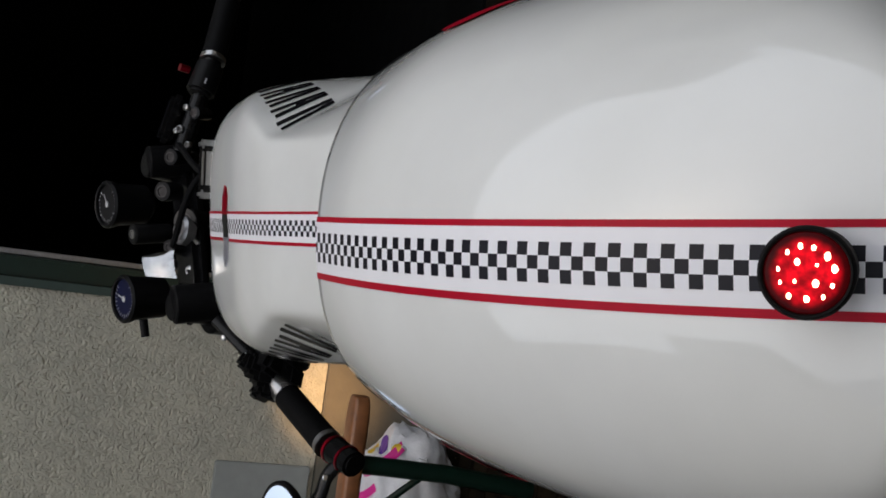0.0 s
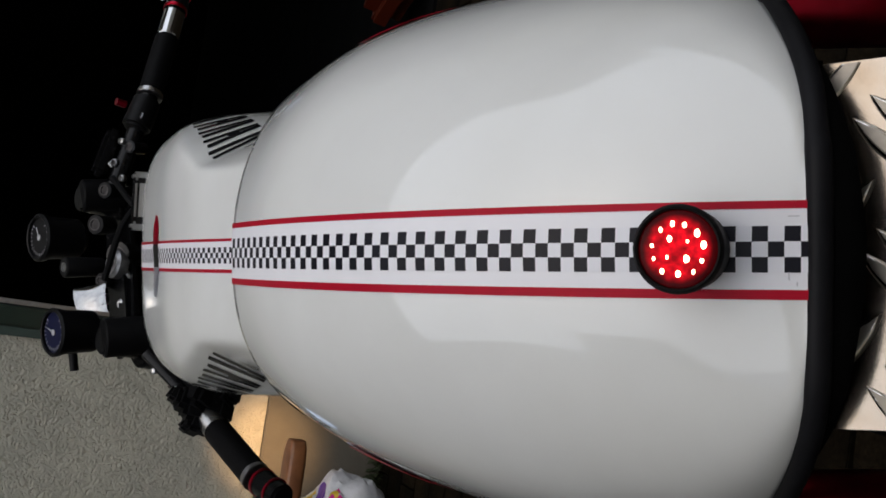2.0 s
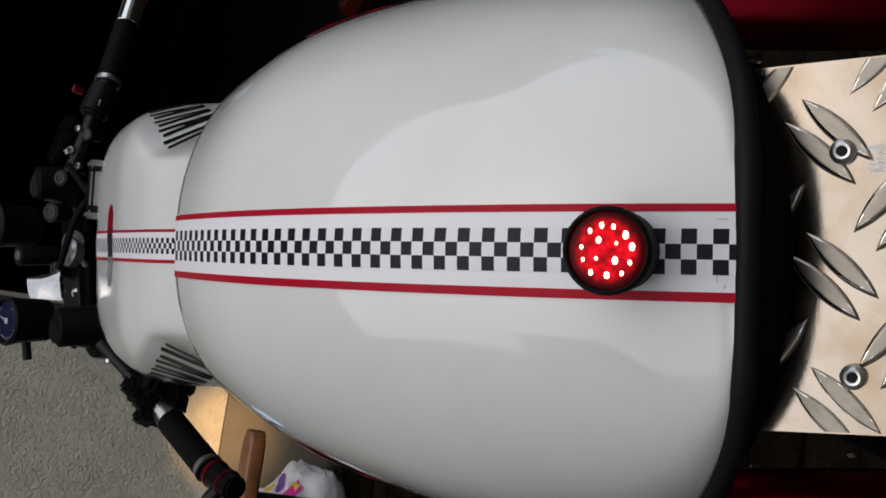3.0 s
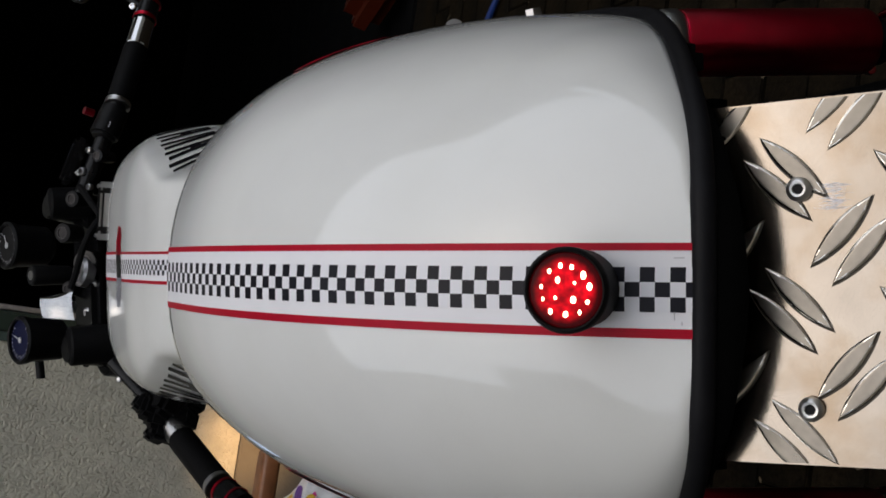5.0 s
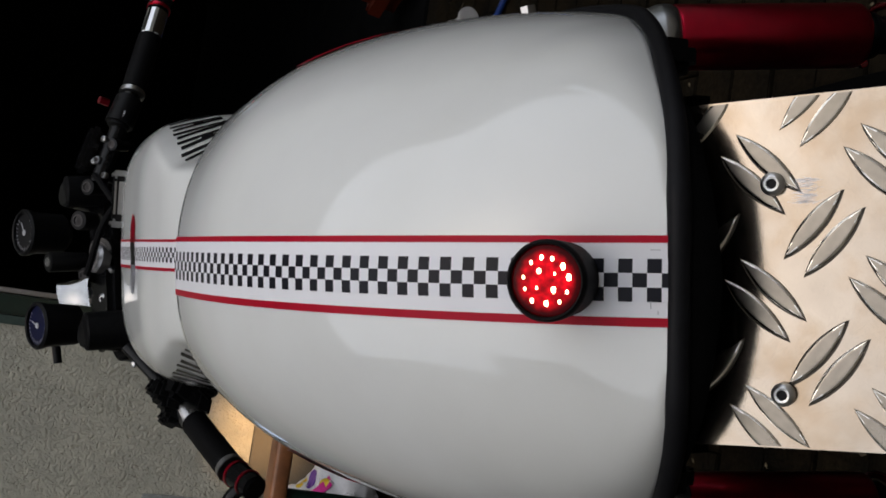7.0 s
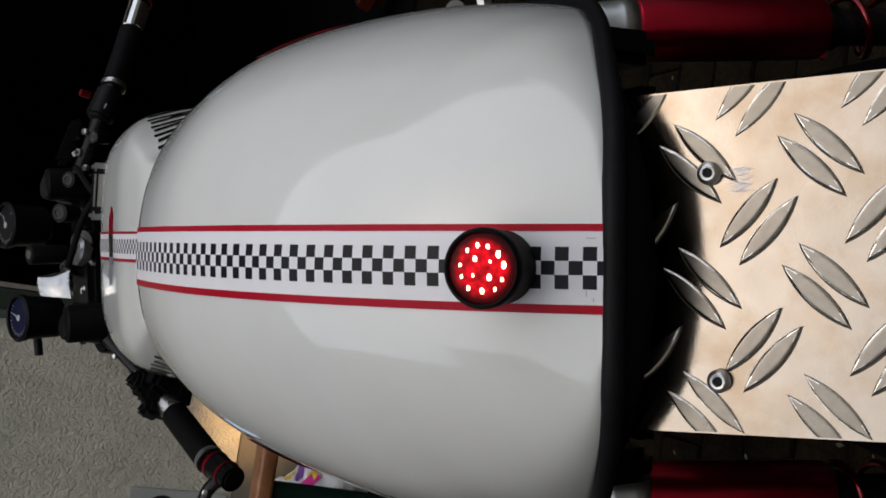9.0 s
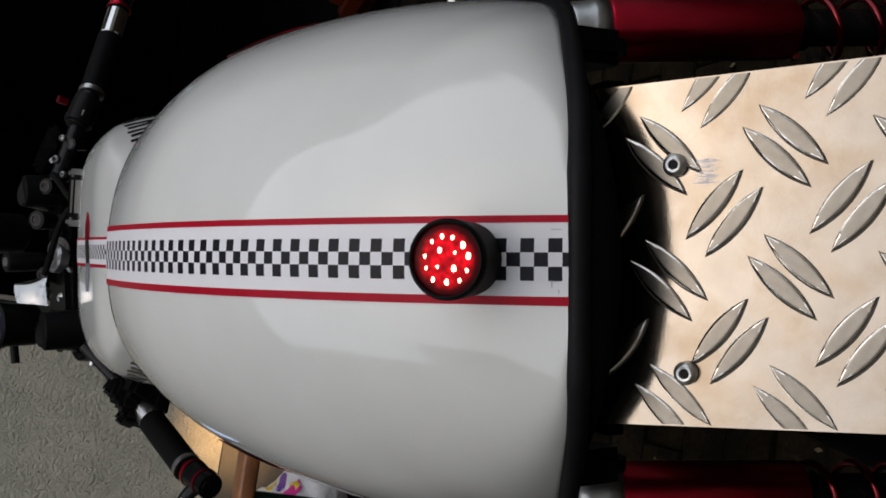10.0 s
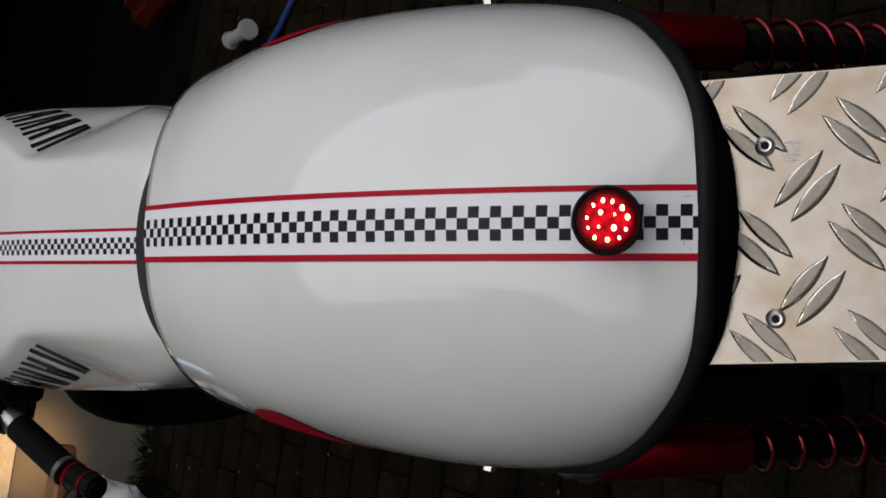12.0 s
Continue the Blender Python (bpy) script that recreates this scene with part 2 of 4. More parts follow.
@functools.lru_cache(None)
def cowl_section(s):
    y = max(0.0, float(np.polyval(FIT_Y, s)))
    zt = float(np.polyval(FIT_Z, s)) if s > 1e-6 else 0.8
    w = soft_knots(y, [0, .0008, .003, .008, .015, .025, .04, .06, .1, .15, .2, .25, .31], [.018, .030, .042, .053, .063, .0745, .087, .102, .1225, .134, .1352, .1335, .1265])
    zb = min(soft_knots(y, [0, .01, .03, .06, .1, .16, .23, .31], [.8, .7945, .785, .768, .745, .738, .74, .725]), zt - 1e-4)
    n = soft_knots(y, [0, .08, .16, .24, .31], [2.28, 1.95, 2.12, 2.4, 2.3])
    return y, zt, w, zb, n


def cowl_point(s, a, lift=0.0):
    y, zt, w, zb, n = cowl_section(s)
    sp, cp = max(0.0, math.sin(a)) ** (2 / n), math.cos(a)
    skew = min(1.0, max(0.0, (y - .09) / .14))  # the front sits a little off the stripe
    x = w * math.copysign(abs(cp) ** (2 / n), cp) - 0.0022 + .0054 * skew * skew * (3 - 2 * skew) * (1 - math.exp(-(zt - zb) * (1 - sp) / .018))
    return Vector((x, y + 0.20 * min(1, y / FRONT) ** 2 * (1 - sp), zb + (zt - zb) * sp + lift))


motorcycle = empty("motorcycle", LEAN, "white and black cafe racer motorcycle leaning on its side stand", "motorcycle")
NS_, NA_ = 84, 72
rows = [[cowl_point(LENGTH * (i / NS_) ** 1.4, math.pi * j / NA_) for j in range(NA_ + 1)] for i in range(NS_ + 1)]
bm = sheet(rows)
bmesh.ops.remove_doubles(bm, verts=bm.verts, dist=1e-5)
bmesh.ops.recalc_face_normals(bm, faces=bm.faces)
cowl = part("tail_cowl", bm, white_gelcoat, motorcycle, "glossy white fibreglass tail cowl with racing stripe", smooth=70)
thick = cowl.modifiers.new("thickness", "SOLIDIFY")
thick.thickness, thick.offset = 0.003, -1


def cowl_at(x, s):
    """The cowl's surface at x across and s along, near the middle."""
    lo, hi = 0.0, math.pi
    for _ in range(22):
        mid = (lo + hi) / 2
        if cowl_point(s, mid).x > x:
            lo = mid
        else:
            hi = mid
    return cowl_point(s, lo)


def stripe_rows(xs, lift, at, s0, s1, n):
    rows_, uvs = [], []
    for i in range(n + 1):
        s = s0 + (s1 - s0) * i / n
        p, q = at(0, max(s - .004, .0002)), at(0, s + .004)
        normal = Vector((0, -(q.z - p.z), q.y - p.y)).normalized()
        rows_.append([at(x, s) + normal * lift for x in xs])
        uvs.append([(s / 0.005 + 0.5 + 100.0, (x + 0.0075) / 0.005 + 100.0) for x in xs])
    return rows_, uvs


def stripe(parent, at, s0, s1, n):
    def span(a, b, k):
        return [a + (b - a) * i / k for i in range(k + 1)]
    r_, u_ = stripe_rows(span(.0132, -.0132, 10), .00035, at, s0, s1, n)
    part("white_tape", sheet(r_), white_vinyl, parent, "white vinyl stripe tape", smooth=70)
    r_, u_ = stripe_rows(span(.00749, -.00749, 6), .0006, at, s0, s1, n)
    part("checkered_tape", sheet(r_, u_), checker_print, parent, "black and white checkered tape", smooth=70)
    for side in (1, -1):
        r_, u_ = stripe_rows(span((.0156 if side > 0 else .0162) * side, .0130 * side, 3), .0006, at, s0, s1, n)
        part("red_stripe", sheet(r_), red_vinyl, parent, "dark red pinstripe tape", smooth=70)


stripe(cowl, cowl_at, .0004, LENGTH - .0005, 140)
for xa, xb, sa, sb in ((-.0100, -.0072, .0060, .0063), (-.0118, -.0104, .0036, .0039), (.0104, .0107, .0030, .0065)):
    r_, u_ = stripe_rows([xa + (xb - xa) * k / 4 for k in range(5)], .0009, cowl_at, sa, sb, 2)
    part("pencil_mark", sheet(r_), pencil, cowl, "faint pencil mark", smooth=70)
rim = [cowl_point(LENGTH * (i / 60) ** 1.6, 0) for i in range(60, -1, -1)] + [cowl_point(LENGTH * (i / 60) ** 1.6, math.pi) for i in range(61)]
# rubber channel on the rim, and the black lip of the base that stands out below it
TRIM = [(-.0012, .0008), (.0014, .0011), (.0034, .0001), (.0047, -.0020), (.0050, -.0046), (.0040, -.0062), (-.0012, -.0050)]
LIP = [(-.004, -.0050), (.0045, -.0064), (.0066, -.0100), (.0076, -.0140), (.0074, -.0166), (.0050, -.0180), (-.004, -.0180)]


def rim_band(profile, fade=0.0):
    dense = curve_through(rim[::4] + ([rim[-1]] if (len(rim) - 1) % 4 else []), 160)
    rows_ = []
    for k, p in enumerate(dense):
        run = dense[min(k + 1, len(dense) - 1)] - dense[max(k - 1, 0)]
        out_ = Vector((run.y, -run.x, 0)).normalized()
        out_ = out_ if out_.dot(Vector((p.x, p.y - .2, 0))) > 0 else -out_
        keep = 1 - fade * min(1.0, abs(p.x + .0022) / .075) ** 1.5
        rows_.append([p + out_ * (a * keep) + Vector((0, 0, -.004 + (b + .004) * keep)) for a, b in profile + profile[:1]])
    bm = sheet(rows_)
    bmesh.ops.remove_doubles(bm, verts=bm.verts, dist=1e-6)
    bmesh.ops.recalc_face_normals(bm, faces=bm.faces)
    return bm


part("edge_trim", rim_band(TRIM), edging_rubber, cowl, "black rubber edging", smooth=50)
part("base_lip", rim_band(LIP, .85), matt_black, cowl, "black lip of the cowl's base", smooth=40)
front_rim = [cowl_point(LENGTH, math.pi * j / 80) + Vector((0, .0030, -.0038)) for j in range(81)]
part("front_trim", sweep(front_rim, .0030, 8), rubber, cowl, "black rubber edging", smooth=60)
# red oval number grounds on the sides
for side in (0, 1):
    rows_ = []
    for i in range(13):
        t = i / 12 * 2 - 1
        s = LENGTH * ((0.785 if side else 0.79) + (0.085 if side else 0.08) * t)
        half = (0.33 if side else 0.30) * math.sqrt(max(0, 1 - t * t))
        rows_.append([cowl_point(s, (math.pi - (0.45 + half * k / 4) if side else 0.43 + half * k / 4)) for k in range(-4, 5)])
    bm = sheet(rows_)
    for v in bm.verts:
        v.co.x += 0.0009 * (-1 if side else 1)
        v.co.z += 0.0005
    bmesh.ops.remove_doubles(bm, verts=bm.verts, dist=1e-6)
    part("side_decal", bm, red_vinyl, cowl, "red oval decal", smooth=70)

# tail light: a rubber cup with a clear red face and points of light


def lamp_lens(centre):
    """Red glass that glows unevenly round its points of light and fades towards the rim."""
    m = glow("led_red", (0.85, 0.002, 0.012), 0.85, base=(0.030, 0.001, 0.002))
    N, L = m.node_tree.nodes, m.node_tree.links
    place, spots, away = N.new("ShaderNodeTexCoord"), N.new("ShaderNodeTexNoise"), N.new("ShaderNodeVectorMath")
    spots.inputs["Scale"].default_value, spots.inputs["Detail"].default_value = 330, 3
    away.operation = "DISTANCE"
    away.inputs[1].default_value = centre
    fall, patch, both = N.new("ShaderNodeMapRange"), N.new("ShaderNodeMapRange"), N.new("ShaderNodeMath")
    fall.interpolation_type = "SMOOTHSTEP"
    for node, values in ((fall, (.0078, .0112, 1.0, .03)), (patch, (.33, .66, .28, 1.05))):
        for k, v in enumerate(values):
            node.inputs[k + 1].default_value = v
    both.operation = "MULTIPLY"
    for a, b in ((place.outputs["Object"], spots.inputs["Vector"]), (place.outputs["Object"], away.inputs[0]), (spots.outputs[0], patch.inputs[0]), (away.outputs["Value"], fall.inputs[0]),
                 (fall.outputs[0], both.inputs[0]), (patch.outputs[0], both.inputs[1]), (both.outputs[0], N["Principled BSDF"].inputs["Emission Strength"])):
        L.new(a, b)
    return m


lamp_base = cowl_at(0, .0375)
lamp_axis = Vector((0, -0.72, 0.69)).normalized()
lamp_m = Matrix.Translation(lamp_base - lamp_axis * .0085) @ lamp_axis.to_track_quat("Z", "Y").to_matrix().to_4x4()
led_red = lamp_lens(lamp_m @ Vector((0, 0, .0286)))
tail_light = part("tail_light", lathe([(.0125, -.012), (.0135, .012), (.0142, .026), (.0142, .0285), (.0132, .0299), (.0126, .0297), (.0122, .0262)], lamp_m), rubber, motorcycle, "round red tail light in a black housing, lit")
part("lens", lathe([(.0124, .0262), (.0123, .0284), (.0112, .0287), (.005, .0286), (.0005, .0286)], lamp_m), led_red, tail_light, "glowing red lens")
random.seed(3)
for ring, count, start in ((.0081, 11, .25), (.0041, 4, .75)):
    for k in range(count):
        a = start + 2 * math.pi * k / count + random.uniform(-.06, .06)
        part("led", ball(lamp_m @ Vector((ring * math.cos(a) + random.uniform(-.0004, .0004), ring * math.sin(a) + random.uniform(-.0004, .0004), .0284)), random.uniform(.0007, .0013), squash=(random.uniform(.85, 1.15), random.uniform(.85, 1.15), .6), seg=12), led_core, tail_light, "bright point of light")

# ---- tread plate under the tail ----
SLOPE = 0.7977
down = Vector((0, -1, -SLOPE)).normalized()
outward = Vector((0, -SLOPE, 1)).normalized()
plate_m = Matrix.Translation((0, 0, 0.7531)) @ Matrix((Vector((1, 0, 0)), -down, outward)).transposed().to_4x4() @ pose(0, 0, 0, 0, 0, 2.4)
# in the plate: x across, -y down its length, z outward
plate = part("tread_plate", block(plate_m @ pose(.0025, -.105, -.0015), .1265, .30, .003, .0006), aluminium, motorcycle, "bare aluminium tread plate mudguard, slightly stained")


def tread_bar():
    bm = bmesh.new()
    n = 12
    rings = []
    for long_, wide, h in ((.0157, .0034, 0), (.0153, .0030, .00030), (.0148, .0025, .00052), (.0143, .0020, .00058)):
        rings.append([bm.verts.new((x * long_, side * (1 - x * x) * wide, h)) for side in (1, -1) for x in (side * (-1 + 2 * i / n) for i in range(n))])
    k = len(rings[0])
    for a, b in zip(rings, rings[1:]):
        for i in range(k):
            bm.faces.new((a[i], a[(i + 1) % k], b[(i + 1) % k], b[i]))
    bm.faces.new(rings[-1])
    bmesh.ops.recalc_face_normals(bm, faces=bm.faces)
    return bm


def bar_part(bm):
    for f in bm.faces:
        # slopes: polished wear, with the edge highlight put into a paler metal
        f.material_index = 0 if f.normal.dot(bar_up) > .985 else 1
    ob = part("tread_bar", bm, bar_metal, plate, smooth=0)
    ob.data.materials.append(worn_glint)
    return ob


bar_up = Vector((0, 0, 1))
bm = tread_bar()
bm.normal_update()
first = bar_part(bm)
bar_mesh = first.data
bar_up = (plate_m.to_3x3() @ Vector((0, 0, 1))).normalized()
bpy.data.objects.remove(first)
# dark bar outlines: groove dirt, with the bars' contact shade in the colour
bm = bmesh.new()
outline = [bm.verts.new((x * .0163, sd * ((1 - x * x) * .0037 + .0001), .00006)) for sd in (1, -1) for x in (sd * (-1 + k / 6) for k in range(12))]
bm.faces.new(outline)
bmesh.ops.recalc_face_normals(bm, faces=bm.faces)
grime_shade_mesh = bpy.data.meshes.new("grime_shade")
bm.to_mesh(grime_shade_mesh)
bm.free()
grime_shade_mesh.materials.append(grime_shade)
PITCH_X, PITCH_Y = .0458, .0435
EDGE_L, EDGE_R = -.0600, .0650
for i in range(-3, 4):
    for j in range(-3, 6):
        for (cx, cy), (ox, oy), turn in (((.0388, .0062), (.0037, -.0030), 45), ((.0162, -.0152), (.0033, .0034), -42)):
            for sgn in (1, -1):
                x, y = cx + i * PITCH_X + sgn * ox, cy - j * PITCH_Y + sgn * oy
                if not (EDGE_L - .010 < x < EDGE_R + .010 and -.238 < y < .03):
                    continue
                if EDGE_L + .0118 < x < EDGE_R - .0118:
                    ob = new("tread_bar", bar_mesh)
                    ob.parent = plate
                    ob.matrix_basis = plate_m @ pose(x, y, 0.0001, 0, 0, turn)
                    # outline shifted so that its shade shows on the bar's darker side
                    ob = new("grime_shade_line", grime_shade_mesh)
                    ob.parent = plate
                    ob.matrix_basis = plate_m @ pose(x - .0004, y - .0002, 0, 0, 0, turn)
                else:
                    bm = tread_bar()
                    bmesh.ops.transform(bm, matrix=pose(x, y, 0.0001, 0, 0, turn), verts=bm.verts)
                    for ex, nx_ in ((EDGE_L, -1), (EDGE_R, 1)):
                        bmesh.ops.bisect_plane(bm, geom=bm.verts[:] + bm.edges[:] + bm.faces[:], plane_co=(ex, 0, 0), plane_no=(nx_, 0, 0), clear_outer=True)
                    if not bm.faces:
                        bm.free()
                        continue
                    bmesh.ops.transform(bm, matrix=plate_m, verts=bm.verts)
                    bm.normal_update()
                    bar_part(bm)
rivet_bm = lathe([(.0043, 0), (.0043, .0016), (.0038, .0027), (.0027, .0033), (.0019, .0031), (.0017, .0010), (.0004, .0010)], Matrix.Identity(4), 24)
for x, y in ((.0344, .0013), (-.0412, .0003)):
    m = plate_m @ pose(x, y, .0012)
    bm = rivet_bm.copy()
    bmesh.ops.transform(bm, matrix=m, verts=bm.verts)
    rv = part("rivet", bm, bright_steel, plate, "domed steel rivet")
    part("hole", lathe([(.0017, .0011), (.0017, .0019), (.0003, .0019)], m, 16), black_plastic, rv)
bm = bmesh.new()
random.seed(4)
for k in range(120):
    c = Vector((.0318 + random.uniform(-.0048, .0040), -.0100 + random.gauss(0, .0016), .00012))
    w, h = random.uniform(.0018, .0048), random.uniform(.00005, .00014)
    block(plate_m @ Matrix.Translation(c) @ pose(0, 0, 0, 0, 0, 92 + random.gauss(0, 10)), w, h, .00006, 0, bm)
part("scuff_mark", bm, scuff, plate, "pale scratched scuff mark", smooth=0)

# black sheet added to close the cowl's underside, standing in for its shade
rows_ = []
for i in range(1, 41):
    s_ = LENGTH * (i / 40) ** 1.4
    a_, b_ = cowl_point(s_, 0), cowl_point(s_, math.pi)
    rows_.append([a_.lerp(b_, .02 + .96 * j / 8) + Vector((0, 0, -.0005)) for j in range(9)])
part("shade_sheet", sheet(rows_), matt_black, cowl, "black sheet added for the shade under the cowl", smooth=60)

# added black tray closes the cowl, for the shade below; the frame rails
bm = block(pose(0, .19, .742), .15, .26, .02, .006)
part("shade_tray", bm, matt_black, motorcycle, "black tray added for the shade under the tail", smooth=30)
part("plate_bracket", block(plate_m @ pose(0, .02, -.016), .09, .09, .02, .004), black_plastic, motorcycle)
for side in (1, -1):
    part("frame_rail", sweep(curve_through([(side * .085, .16, .725), (side * .095, .30, .71), (side * .10, .62, .66), (side * .05, 1.0, .78)], 24), .013, 12), black_paint, motorcycle)

# added black panels: keep lit ground out of the dark gaps by the plate
part("rear_blackout", block(plate_m @ pose(0, -.06, -.178), .15, .34, .012, .004), matt_black, motorcycle, "black panel added to darken the gap between the shock absorbers")
part("inner_blackout", block(plate_m @ pose(.0025, -.08, -.045), .122, .30, .03, .01), matt_black, motorcycle, "black block added to darken the gap under the plate")
# ---- shock absorbers ----
for side in (1, -1):
    collar, end = (Vector((.135, .231, .643)), Vector((.140, .204, .526))) if side > 0 else (Vector((-.143, .2325, .634)), Vector((-.146, .205, .518)))
    axis = (end - collar).normalized()
    collar, end = collar - axis * .007, end - axis * .009
    reach = (end - collar).length
    shock_m = Matrix.Translation(collar) @ axis.to_track_quat("Z", "Y").to_matrix().to_4x4()
    shock = part("shock_absorber", lathe([(.0165, 0), (.0190, .0006), (.0195, .002), (.0195, reach - .004), (.0188, reach - .0015), (.0180, reach), (.010, reach)], shock_m, 48), red_anodised, motorcycle, "red anodised rear shock absorber with a red coil spring")
    part("top_collar", lathe([(.0120, -.026), (.0150, -.024), (.0168, -.020), (.0172, -.014), (.0192, -.010), (.0196, -.008), (.0196, -.002), (.0185, .0002)], shock_m, 40), satin_cast, shock, "grey cast top collar")
    part("mount_eye", rod(collar - axis * .034 + Vector((side * .010, 0, 0)), collar - axis * .034 - Vector((side * .022, 0, 0)), .0115, bevel=.002), satin_cast, shock, "grey mounting eye")
    # dark label wrapped part of the way round the cylinder
    if side < 0:
        rows_ = [[shock_m @ Vector((.0197 * math.cos(b_), .0197 * math.sin(b_), reach * (.22 + .25 * i))) for b_ in (-2.2 + .9 * k / 8 for k in range(9))] for i in range(2)]
        part("label", sheet(rows_), black_vinyl, shock, "black label on the cylinder", smooth=60)
    part("damper_rod", rod(collar + axis * reach * .9, collar + axis * (reach + .20), .0115), black_paint, shock, "dark damper rod")
    for d in (.006, .060):
        part("washer", rod(collar + axis * (reach + d), collar + axis * (reach + d + .003), .0140, bevel=.0005), dark_steel, shock)
    side_v = axis.orthogonal().normalized()
    up_v = axis.cross(side_v)
    turns, pts = 5.5, []
    for k in range(int(turns * 24) + 1):
        a = 2 * math.pi * k / 24 + (.6 if side > 0 else 2.2)
        pts.append(collar + axis * (reach + .001 + .150 * k / (turns * 24)) + (side_v * math.cos(a) + up_v * math.sin(a)) * .0178)
    part("spring", sweep(pts, .0024, 10), spring_red, shock, "red coil spring", smooth=60)
    part("lower_collar", rod(collar + axis * (reach + .150), collar + axis * (reach + .166), .0215, bevel=.002), black_paint, shock)
    part("mount_bolt", rod((side * .126, .186, .764), (side * .1345, .186, .766), .0042, seg=6), steel, motorcycle, "bright bolt head")
    part("frame_bracket", block(pose(side * .118, .215, .700, 8), .020, .05, .09, .006), black_paint, motorcycle, "black frame bracket")

# ---- fuel tank ----
TANK_TOP = [(.585, .79), (.64, .818), (.715, .847), (.79, .874), (.87, .890), (.95, .896), (1.00, .899), (1.04, .898), (1.06, .889), (1.075, .872)]


@functools.lru_cache(None)
def tank_section(y):
    ty, tz = [p[0] for p in TANK_TOP], [p[1] for p in TANK_TOP]
    zt = soft_knots(y, ty, tz, .02)
    w = soft_knots(y, [.585, .62, .68, .75, .85, .93, .99, 1.03, 1.06, 1.075], [.108, .117, .130, .142, .154, .159, .156, .143, .118, .090], .014)
    ridge = soft_knots(y, [.585, .65, .73, .80, .82, .84, .862, .895, .933, .97, 1.05], [.078, .083, .089, .095, .105, .1135, .1215, .133, .146, .168, .22], .010)
    level = soft_knots(y, [.585, .65, .73, .80, .86, .95], [.795, .818, .838, .853, .857, .857], .01)
    lean_ = soft_knots(y, [.585, .68, .75, .80, .85, .90, .95], [.95, .85, .65, .45, .34, .26, .2], .02)
    return zt, w, ridge, level, lean_


def tank_point(y, a):
    zt, w, ridge, level, lean_ = tank_section(y)
    zb = .63
    n = 5.0
    sp, cp = max(0.0, math.sin(a)) ** (2 / n), math.cos(a)
    x = w * math.copysign(abs(cp) ** (2 / n), cp)
    if x > 0:
        x *= 1 + .032 * min(1.0, max(0.0, (y - .68) / .14))
    z = zb + (zt - zb) * sp
    # knee recess below a soft ridge that swings outward towards the front
    size = math.hypot(1, lean_)
    over = (abs(x) - ridge - (level - z) * lean_) / size
    soft = .0035
    push = soft * math.log1p(math.exp(min(40, over / soft)))
    x, z = x - math.copysign(push / size, x), z - push * lean_ / size
    return Vector((x, y, z))


rows = []
for i in range(73):
    t = i / 72
    y = .585 + (1.075 - .585) * (0.5 - 0.5 * math.cos(math.pi * t))
    rows.append([tank_point(y, math.pi * j / 96) for j in range(97)])
bm = sheet(rows)
for row in (0, -1):
    vs = [min(bm.verts, key=lambda v, p=p: (v.co - p).length_squared) for p in rows[row]]
    bm.faces.new(vs)
bmesh.ops.recalc_face_normals(bm, faces=bm.faces)
tank = part("fuel_tank", bm, white_gelcoat, motorcycle, "glossy white fuel tank with racing stripe and black lettering bars", smooth=50)
TANK_Y = np.linspace(.60, 1.072, 130)
TANK_ARC = np.concatenate([[0], np.cumsum([(tank_point(b, math.pi / 2) - tank_point(a, math.pi / 2)).length for a, b in zip(TANK_Y, TANK_Y[1:])])])


def tank_at(x, s):
    y = float(np.interp(s, TANK_ARC, TANK_Y))
    lo, hi = 0.0, math.pi
    for _ in range(22):
        mid = (lo + hi) / 2
        if tank_point(y, mid).x > x:
            lo = mid
        else:
            hi = mid
    return tank_point(y, lo)


stripe(tank, tank_at, .004, TANK_ARC[-1] - .002, 110)

# black bars in place of the maker's name, in the recess on both sides


tank_tree = BVHTree.FromPolygons([v.co.copy() for v in tank.data.vertices], [list(p.vertices) for p in tank.data.polygons])


def letter_bar(side, top, foot, w0, w1):
    """A bar on the tank's side between (y, z) at its top and at its foot."""
    rows_ = []
    for j in range(15):
        f = j / 14
        y_, z_, w_ = top[0] + (foot[0] - top[0]) * f, top[1] + (foot[1] - top[1]) * f, (w0 + (w1 - w0) * f) / 2
        ps = []
        for e in (-w_, 0, w_):
            hit = tank_tree.ray_cast(Vector((-.4 if side else .4, y_ + e, z_)), Vector((1 if side else -1, 0, 0)))
            ps.append(hit[0] + hit[1] * (.0007 if hit[1].x * (-1 if side else 1) > 0 else -.0007))
        rows_.append(ps)
    part("letter_bar", sheet(rows_), black_vinyl, tank, "black lettering bar", smooth=70)


for side in (0, 1):
    for k in range(6):
        c = .797 + .0325 * k
        letter_bar(side, (c, .8545), (c + .012, .799), .0085, .0095)
        letter_bar(side, (c + .0155, .8565), (c + .0215, .799), .0080, .0085)
        if k % 2:
            letter_bar(side, (c + .0115, .832), (c + .0125, .820), .010, .010)
# filler cap latch and a scuffed strip on the tank's front
cap_a, cap_b = Vector((.092, 1.040, .897)), Vector((.036, 1.040, .900))
cap_m = align(cap_a, cap_b)
filler = part("filler_cap", block(cap_m, .022, .018, .064, .004), black_paint, tank, "filler cap latch with a chromed cover")
part("latch_cover", block(cap_m @ pose(0, 0, -.001), .0235, .0150, .048, .0045), steel, filler, "bright metal cover")
part("latch_slot", block(cap_m @ pose(0, -.0075, 0), .0245, .0035, .036, .0008), black_paint, filler, "dark slot")
for k in (-.029, .029):
    part("latch_end", block(cap_m @ pose(0, .001, k), .0225, .019, .010, .003), satin_cast, filler, "grey cast end")
random.seed(31)
